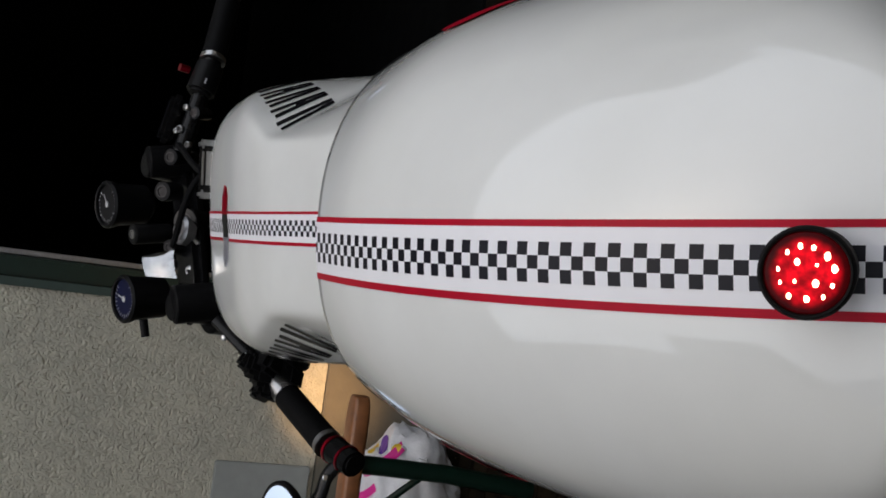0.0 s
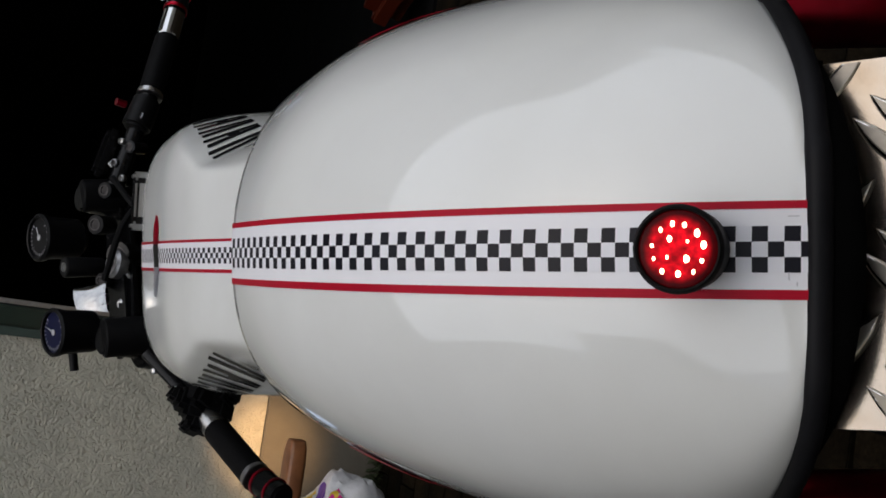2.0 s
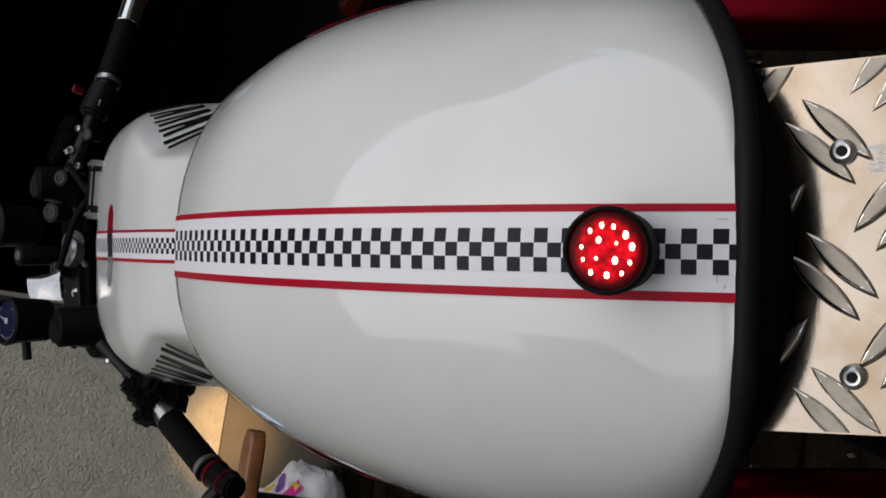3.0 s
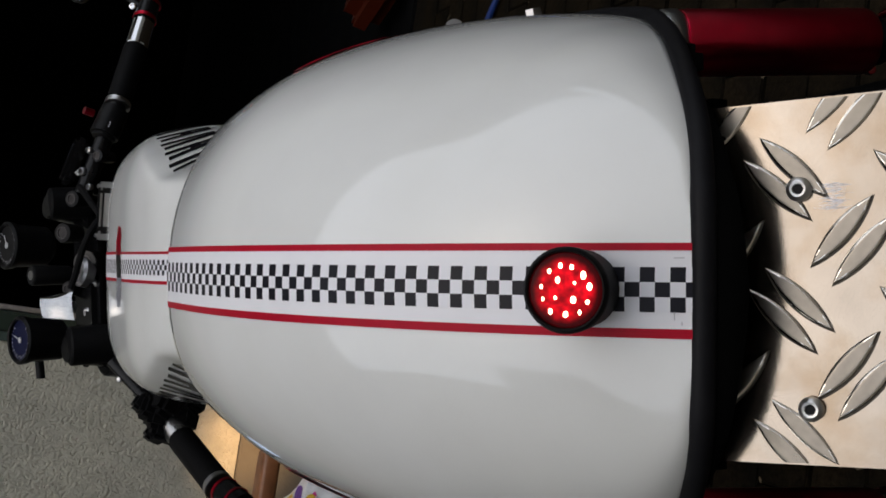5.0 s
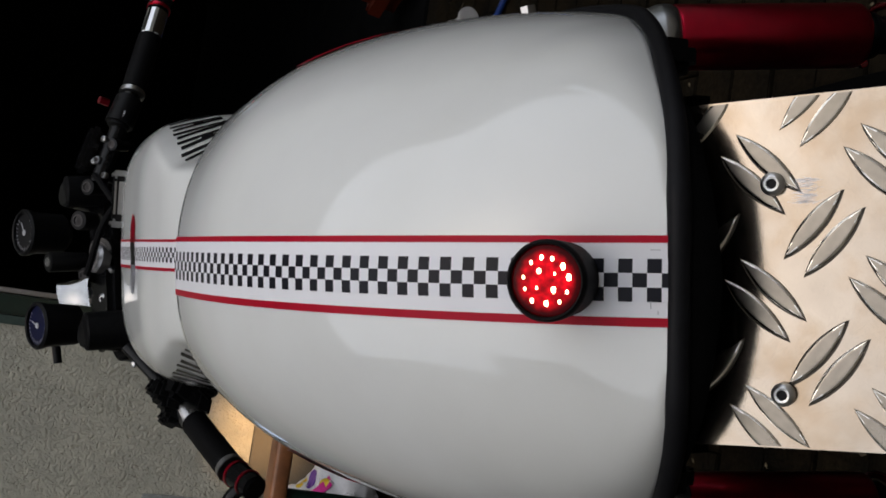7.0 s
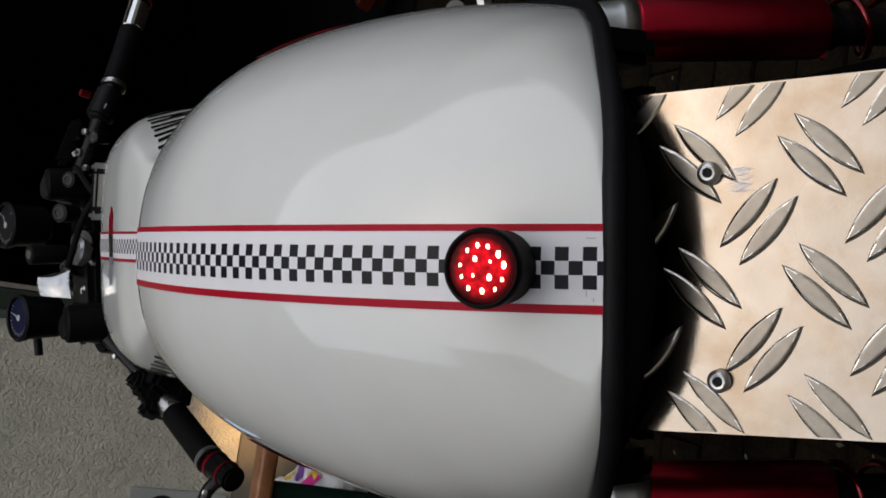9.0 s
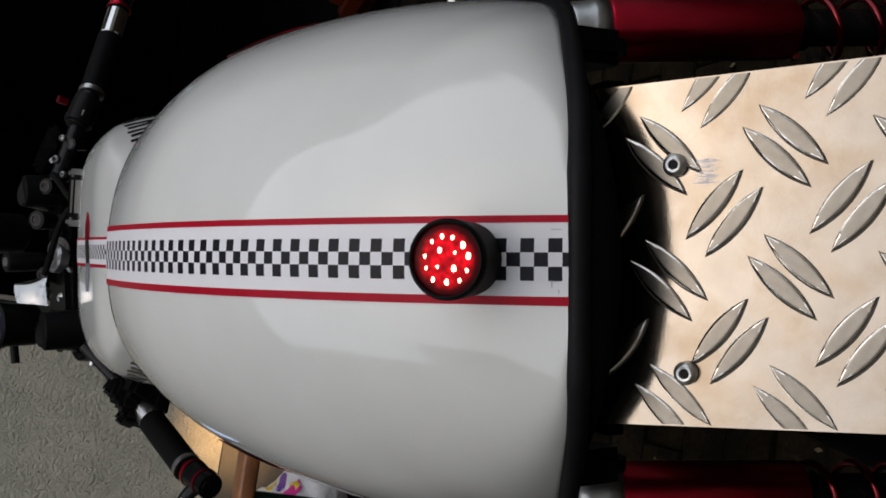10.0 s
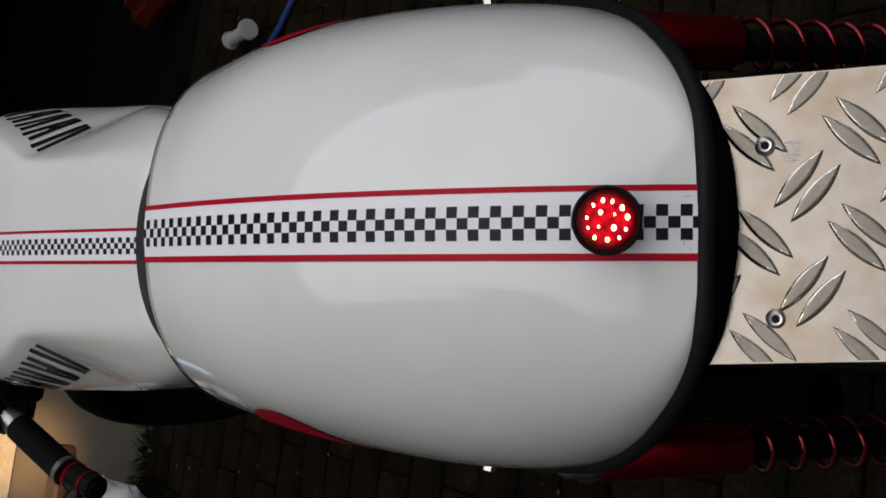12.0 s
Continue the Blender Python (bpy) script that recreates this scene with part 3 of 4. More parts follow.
for mat_, xa, xb, lab in ((red_vinyl, .043, .0125, "torn strip of red tape"), (frayed_dark, .0125, -.012, "dark middle of the torn tape"), (scuff, -.012, -.044, "frayed grey end of the torn tape")):
    rows_ = []
    for k in range(25):
        f = k / 24
        x_ = xa + (xb - xa) * f
        s_mid = float(np.interp(.921, TANK_Y, TANK_ARC)) + .0024 * math.sin(x_ * 110)
        half = .0125 * (.35 + .65 * min(1, (.0445 - abs(x_)) / .014)) + random.uniform(-.0012, .0012) * (2 if mat_ is scuff else 1)
        rows_.append([tank_at(x_, s_mid + half * e) + Vector((0, -.0004, .0011 + .0007 * (1 - e * e))) for e in (-1, -.4, .4, 1)])
    bm = sheet(rows_)
    bmesh.ops.solidify(bm, geom=bm.faces[:], thickness=.0004)
    part("torn_tape", bm, mat_, tank, lab, smooth=60)

# ---- seat, engine, frame, wheels ----
# added black pad, stands in for the rubber edging along the cowl's front
part("front_edge_filler", lathe([(.1, -.04), (1, -.04), (1, .014), (.97, .022), (.90, .028), (.001, .030)], Matrix.Translation((0, .50, .790)) @ Matrix.Diagonal((.100, .134, 1, 1)), 48), black_plastic, motorcycle, "black pad standing in for the cowl's front edging")
part("seat_pad", block(pose(0, .46, .715, 4), .20, .34, .05, .018), black_plastic, motorcycle, "black single seat pad")
engine = part("engine", block(pose(0, .82, .42), .26, .34, .22, .03), cast_metal, motorcycle, "dark metal engine block")
for k in range(9):
    part("cooling_fin", block(pose(0, .95, .54 + .014 * k, -18), .20, .17, .005, .001), black_paint, engine)
part("crankcase_cover", rod((-.155, .80, .40), (.155, .80, .40), .095, bevel=.02, seg=32), cast_metal, engine)
part("down_tube", sweep(curve_through([(0, 1.10, .80), (0, 1.06, .50), (0, .95, .28), (0, .55, .26)], 20), .017, 12), black_paint, motorcycle)
part("backbone", sweep(curve_through([(0, 1.12, .84), (0, .8, .74), (0, .45, .68)], 14), .02, 12), black_paint, motorcycle)
for side in (1, -1):
    part("swing_arm", sweep([(side * .085, .60, .36), (side * .09, .40, .335), (side * .095, .20, .31)], .018, 12), black_paint, motorcycle)
    part("exhaust_pipe", sweep(curve_through([(side * .06, 1.02, .55), (side * .10, 1.08, .36), (side * .14, .85, .26), (side * .15, .55, .25), (side * .15, .34, .24)], 30), [.019] * 16 + [.019 + .001 * k for k in range(14)], 14), matt_black, motorcycle)
part("side_stand", rod((-.13, .62, .30), (-.26, .58, .02), .010), black_paint, motorcycle)


def wheel(centre, axis, name, label):
    m = Matrix.Translation(centre) @ Vector(axis).to_track_quat("Z", "Y").to_matrix().to_4x4()
    t_ = [(.252 + .05 * math.cos(a), .055 * math.sin(a)) for a in (2 * math.pi * k / 18 for k in range(19))]
    bm = bmesh.new()
    rings = [[bm.verts.new(m @ Vector((r * math.cos(b), r * math.sin(b), h))) for b in (2 * math.pi * i / 56 for i in range(56))] for r, h in t_[:-1]]
    for i, a in enumerate(rings):
        b = rings[(i + 1) % len(rings)]
        for j in range(56):
            bm.faces.new((a[j], a[(j + 1) % 56], b[(j + 1) % 56], b[j]))
    bmesh.ops.recalc_face_normals(bm, faces=bm.faces)
    w_ = part(name, bm, tyre_rubber, motorcycle, label)
    bm = bmesh.new()
    rr = [(.205, -.03), (.212, -.032), (.212, .032), (.205, .03)]
    rings = [[bm.verts.new(m @ Vector((r * math.cos(b), r * math.sin(b), h))) for b in (2 * math.pi * i / 56 for i in range(56))] for r, h in rr]
    for i, a in enumerate(rings):
        b = rings[(i + 1) % 4]
        for j in range(56):
            bm.faces.new((a[j], a[(j + 1) % 56], b[(j + 1) % 56], b[j]))
    bmesh.ops.recalc_face_normals(bm, faces=bm.faces)
    part("rim", bm, black_paint, w_)
    part("hub", rod(m @ Vector((0, 0, -.06)), m @ Vector((0, 0, .06)), .035, bevel=.006), black_paint, w_)
    for k in range(7):
        a = 2 * math.pi * k / 7
        part("spoke", rod(m @ Vector((.03 * math.cos(a), .03 * math.sin(a), 0)), m @ Vector((.208 * math.cos(a), .208 * math.sin(a), 0)), .012, .009, seg=10), black_paint, w_)


wheel((0, .20, .302), (1, 0, 0), "rear_wheel", "black rear wheel")
TURN = 29
steer_x = Vector((math.cos(radians(TURN)), math.sin(radians(TURN)), 0))
fork_down = Vector((-.18, .42, -.89)).normalized()
wheel((-.16, 1.58, .302), steer_x, "front_wheel", "black front wheel turned to one side")

# ---- steering: forks, clamp, gauges ----
FORK_R, FORK_L = Vector((.080, 1.230, .954)), Vector((-.101, 1.131, .934))
cap_dir = Vector((-.04, -.12, .99)).normalized()
for top_, r_ in ((FORK_R, .0215), (FORK_L, .0245)):
    part("fork_tube", rod(top_, top_ + fork_down * .74, .020, bevel=.002), black_paint, motorcycle)
    part("fork_cap", lathe([(r_, -.052), (r_, -.002), (r_ - .002, 0), (.002, .0006)], Matrix.Translation(top_) @ cap_dir.to_track_quat("Z", "Y").to_matrix().to_4x4()), rubber, motorcycle, "matt black fork cap")
mid = (FORK_R + FORK_L) / 2 + fork_down * .045
clamp_m = Matrix.Translation(mid) @ pose(0, 0, 0, 25, 0, TURN)
clamp = part("top_clamp", block(clamp_m, .235, .055, .022, .008), black_paint, motorcycle, "black upper fork clamp")
part("stem_nut", lathe([(.019, 0), (.019, .012), (.015, .016), (.008, .016), (.007, .010)], clamp_m @ pose(.0, -.012, .008), 20), cast_metal, clamp)
part("lower_clamp", block(Matrix.Translation(mid + fork_down * .16) @ pose(0, 0, 0, 25, 0, TURN), .235, .06, .03, .008), black_paint, motorcycle)
random.seed(9)
for k in range(7):
    p = mid + Vector((random.uniform(-.09, .09), random.uniform(-.05, .03), random.uniform(-.01, .035)))
    part("clamp_bolt", lathe([(.007, -.006), (.007, .004), (.005, .006), (.003, .006), (.0028, .002)], Matrix.Translation(p) @ pose(0, 0, 0, random.uniform(10, 50), random.uniform(-20, 20), 0), 14), steel, clamp, "small steel bolt")
for k, (a, b) in enumerate((((-.03, 1.17, .93), (.10, 1.16, .82)), ((.10, 1.17, .92), (.05, 1.12, .80)))):
    mid_ = (Vector(a) + Vector(b)) / 2 + Vector((.02 * (-1) ** k, -.03, .025))
    part("cable", sweep(curve_through([a, mid_, b], 18), .0042, 8), rubber, motorcycle)

# small fittings round the clamp: stem nut, knobs and ringed bolts
for p, r_, mat_ in (((.141, 1.175, .898), .0085, black_paint), ((.121, 1.183, .917), .005, dull_cast), ((.001, 1.182, .912), .019, black_paint), ((.041, 1.192, .939), .013, black_plastic), ((.085, 1.188, .928), .011, black_plastic), ((-.031, 1.190, .932), .010, black_plastic)):
    m = Matrix.Translation(p) @ Vector((0, -.75, .66)).to_track_quat("Z", "Y").to_matrix().to_4x4()
    knob = part("clamp_fitting", lathe([(r_ * .9, -.03), (r_, -.002), (r_ * .93, 0), (r_ * .6, .001), (r_ * .55, -.003), (.0005, -.003)], m, 24), mat_, motorcycle)
    part("ring", lathe([(r_ * .62, .0002), (r_ * .62, .0015), (r_ * .5, .0015), (r_ * .5, .0002)], m, 24), dark_steel, knob)

for (c, r_, face, nm, needle) in ((Vector((.025, 1.266, 1.005)), .0310, dial_black, "speedometer", -60), (Vector((-.097, 1.202, .989)), .0305, dial_blue, "rev_counter", -20)):
    nrm = Vector((.02, -.42, .90)).normalized()
    m = Matrix.Translation(c) @ nrm.to_track_quat("Z", "X").to_matrix().to_4x4()
    g = part(nm, lathe([(.016, -.062), (.027, -.052), (.0285, -.012), (r_, -.006), (r_ + .001, .001), (r_ - .002, .004), (r_ - .004, .003), (r_ - .0045, -.001)], m), black_plastic, motorcycle, "round black instrument with a %s dial" % ("blue" if face is dial_blue else "black"))
    part("dial", lathe([(r_ - .0045, -.002), (r_ - .0046, -.0008), (.001, -.0006)], m), face, g)
    for k in range(21):
        a = radians(-135 + 270 * k / 20 + 90)
        L_ = .0045 if k % 2 == 0 else .0025
        rad = r_ - .0085
        part("tick", block(m @ pose(rad * math.cos(a), rad * math.sin(a), 0, 0, 0, math.degrees(a)), L_, .0008, .0004), dial_white, g, smooth=0)
    part("needle", block(m @ pose(.007 * math.cos(radians(needle)), .007 * math.sin(radians(needle)), .0006, 0, 0, needle), .018, .0016, .0005), dial_white, g, "white needle", smooth=0)
    part("needle_hub", lathe([(.004, 0), (.004, .0012), (.001, .0014)], m, 16), dial_white, g)
part("gauge_stub", rod((-.124, 1.195, .966), (-.146, 1.195, .964), .0055), black_plastic, motorcycle)
lamp_c = Vector((-.014, 1.211, .974))
ln = Vector((0, -.42, .90)).normalized()
m = Matrix.Translation(lamp_c) @ ln.to_track_quat("Z", "Y").to_matrix().to_4x4()
ind = part("indicator_barrel", lathe([(.0125, -.05), (.0135, 0), (.0125, .002), (.011, .002)], m, 28), black_plastic, motorcycle, "black barrel with a small steel ring")
part("barrel_face", lathe([(.0112, .001), (.0108, .003), (.004, .0026), (.0005, .002)], m, 28), dial_black, ind)
part("barrel_ring", lathe([(.006, .0025), (.006, .0036), (.0045, .0036), (.0044, .0026)], m, 24), steel, ind)
shield = Matrix.Translation((-.052, 1.178, .947)) @ pose(0, 0, 0, 58, 8, 20)
bm = sheet([[shield @ Vector((.017 * u * (1 - .15 * v_), .021 * v_ + .004 * u, -.004 * u * u + .0022 * v_ * v_ * v_)) for u in (k / 8 - 1 for k in range(17))] for v_ in (k / 8 - 1 for k in range(17))])
bmesh.ops.solidify(bm, geom=bm.faces[:], thickness=.0015)
part("bracket_plate", bm, chrome, motorcycle, "small polished metal shield catching the sky", smooth=60)
head_c = Vector((-.070, 1.36, .75))
head_d = (LEAN.inverted() @ Vector((-.555, 2.64, .315)) - head_c).normalized()
m = Matrix.Translation(head_c) @ head_d.to_track_quat("Z", "Y").to_matrix().to_4x4()
headlight = part("headlight", lathe([(.03, -.11), (.07, -.085), (.088, -.03), (.090, .0), (.086, .006), (.082, .0)], m, 40), black_paint, motorcycle, "round black headlight, lit")
part("lens", lathe([(.082, -.001), (.06, .008), (.001, .011)], m, 40), glow("head_glass", (1.0, 0.72, 0.38), 4.0), headlight, "warm glowing headlight glass")
beam = new("headlight_beam", bpy.data.lights.new("headlight_beam", "SPOT"))
beam.data.energy, beam.data.color, beam.data.spot_size, beam.data.spot_blend, beam.data.shadow_soft_size = 120.0, (1.0, 0.58, 0.26), radians(13.5), 1.0, 0.05
beam.matrix_world = LEAN @ look(head_c + head_d * .03, head_c + head_d)

# ---- handlebars ----


def lerp(a, b, t):
    return Vector(a).lerp(Vector(b), t)


# clutch side
SL, G0, G1, E0, E1 = Vector((-.190, 1.057, .822)), Vector((-.207, 1.032, .811)), Vector((-.247, .936, .784)), Vector((-.250, .930, .781)), Vector((-.262, .885, .765))
part("clip_on", rod((-.118, 1.10, .885), SL, .0078), black_paint, motorcycle)
part("clip_clamp", rod(FORK_L + fork_down * .055, FORK_L + fork_down * .085, .031, bevel=.003), black_paint, motorcycle)
part("lever_bolt", lathe([(.0038, 0), (.0038, .004), (.002, .005)], Matrix.Translation((-.140, 1.09, .876)) @ pose(0, 0, 0, 40), 14), steel, motorcycle, "bright bolt")
part("bolt", lathe([(.003, 0), (.003, .004), (.002, .005)], Matrix.Translation((-.160, 1.072, .852)) @ pose(0, 0, 0, 40), 14), steel, motorcycle, "bright bolt")
sw = part("switch_housing", rod(lerp(SL, G0, -1.75), lerp(SL, G0, .05), .021, .019, bevel=.005), black_plastic, motorcycle, "black handlebar switch housing")
random.seed(21)
for p, s_ in (((-.166, 1.060, .856), .017), ((-.173, 1.055, .846), .024), ((-.168, 1.049, .827), .030), ((-.184, 1.052, .837), .026), ((-.200, 1.050, .835), .024),
              ((-.177, 1.055, .811), .032), ((-.170, 1.055, .800), .030), ((-.188, 1.050, .803), .026), ((-.169, 1.050, .790), .020), ((-.207, 1.047, .824), .014), ((-.202, 1.053, .843), .016)):
    part("switch", block(Matrix.Translation(p) @ pose(0, 0, 0, random.uniform(5, 40), random.uniform(15, 45), random.uniform(10, 40)), s_ * 1.15, s_, s_, s_ * .22), black_plastic, sw)
part("lever_perch", block(Matrix.Translation(lerp(SL, G0, -1.6)) @ pose(0, 0, 0, 20, 30, 25), .040, .040, .034, .012), black_paint, sw)
part("grip_collar", rod(SL, G0, .0150, bevel=.001), steel, motorcycle, "brushed steel grip collar")
grip = part("grip", rod(G0, G1, .0165, bevel=.002), rubber, motorcycle, "black rubber grip")
part("grip_ring", rod(lerp(G0, G1, .955), lerp(G0, G1, 1.02), .0172, bevel=.0008), steel, grip, "steel ring")
part("bar_end", rod(lerp(E0, E1, .0), E1, .0160, .0145, bevel=.003), black_paint, motorcycle)
part("red_ring", rod(lerp(E0, E1, .08), lerp(E0, E1, .17), .0167), red_anodised, motorcycle, "red anodised ring")
part("red_ring", rod(lerp(E0, E1, .62), lerp(E0, E1, .68), .0162), red_anodised, motorcycle, "red anodised ring")
STALK = Vector((-.275, .906, .791))
stalk = part("mirror_stalk", sweep(curve_through([lerp(E0, E1, .6), STALK, (-.300, .912, .80), (-.330, .925, .822)], 14), .0085, 10, flat=.6), black_paint, motorcycle)
part("stalk_bolt", lathe([(.0035, 0), (.0035, .003), (.002, .0035)], Matrix.Translation(STALK + Vector((.0, -.008, .004))) @ pose(0, 0, 0, 80), 14), chrome, stalk)
MIR = Matrix.Translation((-.328, .925, .838)) @ Vector((.10, -.60, .75)).normalized().to_track_quat('Z', 'Y').to_matrix().to_4x4()
oval = MIR @ Matrix.Diagonal((.046, .031, 1, 1))
mirror = part("bar_end_mirror", lathe([(.5, -.010), (.92, -.007), (1, -.002), (1, .004), (.95, .0065), (.90, .0062), (.89, .0045)], oval, 40), black_plastic, motorcycle, "black bar-end mirror reflecting the sky")
part("mirror_glass", lathe([(.90, .0040), (.895, .0052), (.001, .0054)], oval, 40), mirror_glass, mirror)

# throttle side
S0, R0, R1, R2 = Vector((.128, 1.185, .905)), Vector((.212, 1.207, .870)), Vector((.298, 1.249, .842)), Vector((.336, 1.268, .830))
part("clip_clamp", rod(FORK_R + fork_down * .055, FORK_R + fork_down * .085, .028, bevel=.003), black_paint, motorcycle)
part("clip_on", rod((.09, 1.19, .915), R0, .0115), black_paint, motorcycle)
part("grip_ring", rod(lerp(R0, R1, -.02), lerp(R0, R1, .05), .0172, bevel=.0008), steel, motorcycle, "steel ring")
part("grip", rod(lerp(R0, R1, .05), R1, .0160, bevel=.002), rubber, motorcycle, "black rubber grip")
part("grip_collar", rod(R1, R2, .0155, bevel=.001), chrome, motorcycle, "brushed steel grip collar")
part("bar_end", rod(R2, R2 + (R2 - R1) * 1.1, .0158, .0145, bevel=.003), black_paint, motorcycle)
for k in (.10, .75):
    part("red_ring", rod(R2 + (R2 - R1) * k, R2 + (R2 - R1) * (k + .13), .0166, bevel=.0008), red_anodised, motorcycle, "red anodised ring")
part("stalk_bolt", lathe([(.0045, 0), (.0045, .003), (.003, .0035), (.0025, .002)], Matrix.Translation(R2 + (R2 - R1) * .75 + Vector((-.004, -.004, .022))) @ pose(0, 0, 0, 70), 14), chrome, motorcycle)
sw = part("switch_housing", rod(lerp(S0, R0, .45), lerp(S0, R0, .95), .019, .018, bevel=.004), black_plastic, motorcycle, "black handlebar switch housing")
part("kill_switch", rod((.200, 1.212, .900), (.203, 1.208, .912), .005), red_anodised, sw, "red stop button")
for k in range(6):
    part("print_bar", block(Matrix.Translation(lerp(S0, R0, .62 + .03 * (k % 3)) + Vector((0, -.0185 if k < 3 else -.0165, .002 if k < 3 else .009))) @ pose(0, 0, 0, 70, 0, 12), .0015, .006, .0006), dial_white, sw, smooth=0)
part("brake_cylinder", block(Matrix.Translation((.135, 1.205, .925)) @ pose(0, 0, 0, 10, 20, 15), .065, .026, .018, .005), black_paint, motorcycle, "black brake master cylinder")
for p in ((.119, 1.193, .917), (.148, 1.183, .905), (.100, 1.175, .905)):
    part("bolt", lathe([(.0042, 0), (.0042, .006), (.003, .007), (.0025, .004)], Matrix.Translation(p) @ pose(0, 0, 0, 50), 14), chrome if p[0] == .119 else steel, motorcycle, "bright bolt")

MIR = Matrix.Translation((.411, 1.303, .911)) @ Vector((-.10, -.62, .75)).normalized().to_track_quat('Z', 'Y').to_matrix().to_4x4()
oval = MIR @ Matrix.Diagonal((.046, .031, 1, 1))
mirror = part("bar_end_mirror", lathe([(.5, -.010), (.92, -.007), (1, -.002), (1, .004), (.95, .0065), (.90, .0062), (.89, .0045)], oval, 40), black_plastic, motorcycle, "black bar-end mirror reflecting the sky")
part("mirror_glass", lathe([(.90, .0040), (.895, .0052), (.001, .0054)], oval, 40), mirror_glass, mirror)
part("mirror_stalk", sweep([R2 + (R2 - R1) * .5, (.385, 1.29, .86), (.40, 1.305, .885)], .006, 10), black_paint, motorcycle)

# ---- the yard and the building, upright ----
WALL_Y = 2.64
POST_L = -.354


def setting(name, bm, mat, label, category, smooth=0):
    ob = part(name, bm, mat, None, smooth=smooth)
    return tagged(ob, label, category, kind="structure")


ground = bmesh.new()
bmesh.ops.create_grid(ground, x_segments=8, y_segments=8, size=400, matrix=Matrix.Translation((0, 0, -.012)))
ground = setting("ground", ground, soil, "earth between and under the pavers, shade put into its colour", "ground")
# roughcast wall as a real relief over its near part
bm = bmesh.new()
nx, nz = 420, 520
x0, x1, z0, z1 = -1.30, POST_L, .335, 1.50
grid = []
for i in range(nz + 1):
    row = []
    for j in range(nx + 1):
        p = Vector((x0 + (x1 - x0) * j / nx, 0, z0 + (z1 - z0) * i / nz))
        q = p * 118
        warp = Vector((noise.noise(Vector((q.x * .5, 5.5, q.z * .5))), 0, noise.noise(Vector((q.x * .5, 8.8, q.z * .5))))) * 1.2
        q = q + warp
        worm = abs(noise.noise(Vector((q.x, 1.7, q.z))))
        fleck = abs(noise.noise(Vector((q.x * 1.15, 6.4, q.z * 1.15))))
        h = noise.noise(Vector((q.x * 1.9, 9.2, q.z * 1.6)))
        row.append(bm.verts.new((p.x, WALL_Y + .0029 * max(0, .13 - worm) / .13 + .0021 * max(0, .11 - fleck) / .11 - .0011 * h, p.z)))
    grid.append(row)
for i in range(nz):
    for j in range(nx):
        bm.faces.new((grid[i][j], grid[i][j + 1], grid[i + 1][j + 1], grid[i + 1][j]))
wall = setting("wall_north", bm, roughcast, "grey-beige roughcast house wall with fine worm relief", "wall", smooth=60)
bm = block(pose((-6 + POST_L) / 2, WALL_Y + .165, 2.1), 6 + POST_L, .30, 4.2)
part("wall_core", bm, roughcast, wall, smooth=0)
plinth = bmesh.new()
block(pose((-6 + POST_L) / 2, WALL_Y + .09, .16), 6 + POST_L, .20, .345, .004, plinth)
setting("plinth", plinth, plinth_paint, "smooth painted concrete plinth at the wall's foot", "plinth", smooth=30)
setting("wall_panel", block(pose(-1.15, WALL_Y - .006, .475), .80, .016, .255, .003), panel_paint, "smooth grey panel on the wall", "panel", smooth=30)
frame_ = setting("door_frame_1", block(pose(-.306, WALL_Y + .06, 1.15), .050, .12, 2.3, .004), green_paint, "dark green garage door frame", "door frame", smooth=30)
part("frame_edge", block(pose(-.343, WALL_Y + .03, 1.15), .022, .085, 2.3, .002), pale_green, frame_, "pale green edge strip")
part("guide_rail", block(pose(-.272, WALL_Y + .05, 1.15), .012, .03, 2.3, .002), cast_metal, frame_, "grey guide rail")
# garage behind the opening, its unlit gloom put into a near-black colour
setting("wall_garage_back", block(pose(1.6, 8.0, 1.6), 5, .2, 3.2), gloom_black, "back wall of the garage, its gloom put into the colour", "wall")
setting("wall_garage_side", block(pose(-.55, 5.3, 1.6), .2, 5.2, 3.2), gloom_black, "side wall of the garage, its gloom put into the colour", "wall")
setting("wall_garage_far", block(pose(4.1, 5.3, 1.6), .2, 5.6, 3.2), gloom_black, "side wall of the garage, its gloom put into the colour", "wall")
setting("wall_east", block(pose(5.5, WALL_Y + .165, 2.1), 5.0, .30, 4.2), roughcast, "roughcast wall beyond the garage opening", "wall")
setting("lintel", block(pose(1.35, WALL_Y + .165, 3.1), 3.4, .30, 2.2), roughcast, "wall over the garage opening", "wall")
setting("ceiling", block(pose(1.0, 5.0, 3.25), 14, 5.2, .12), gloom_black, "garage ceiling and roof, gloom put into the colour", "ceiling")
setting("garage_floor", block(pose(1.75, 5.4, -.006), 4.6, 5.3, .01), gloom_black, "garage floor, gloom put into the colour", "floor")
# a plain house behind the camera
setting("wall_south", block(pose(0, -2.6, 1.4), 14, .3, 2.8), house_paint, "plain house wall opposite", "wall")
# the yard's other sides: eaves over the wall, a neighbouring house with a raised gable, a lower one further off
setting("eaves", block(pose(.9, 2.30, 4.24), 13.8, .95, .10, .01), eaves_wood, "pale boarded eaves over the garage wall", "eaves")
setting("wall_west", block(pose(-3.35, 0, 2.3), .3, 5.0, 4.6), old_render, "plain grey rendered side wall of the neighbouring house", "wall")
setting("gable_west", block(pose(-3.35, -1.52, 5.1), .3, 1.9, 1.0), old_render, "raised end of the neighbouring house wall", "wall")
setting("wall_far_east", block(pose(7.0, -.5, 1.6), .3, 6.5, 3.2), neighbour_paint, "plain house wall across the yard", "wall")

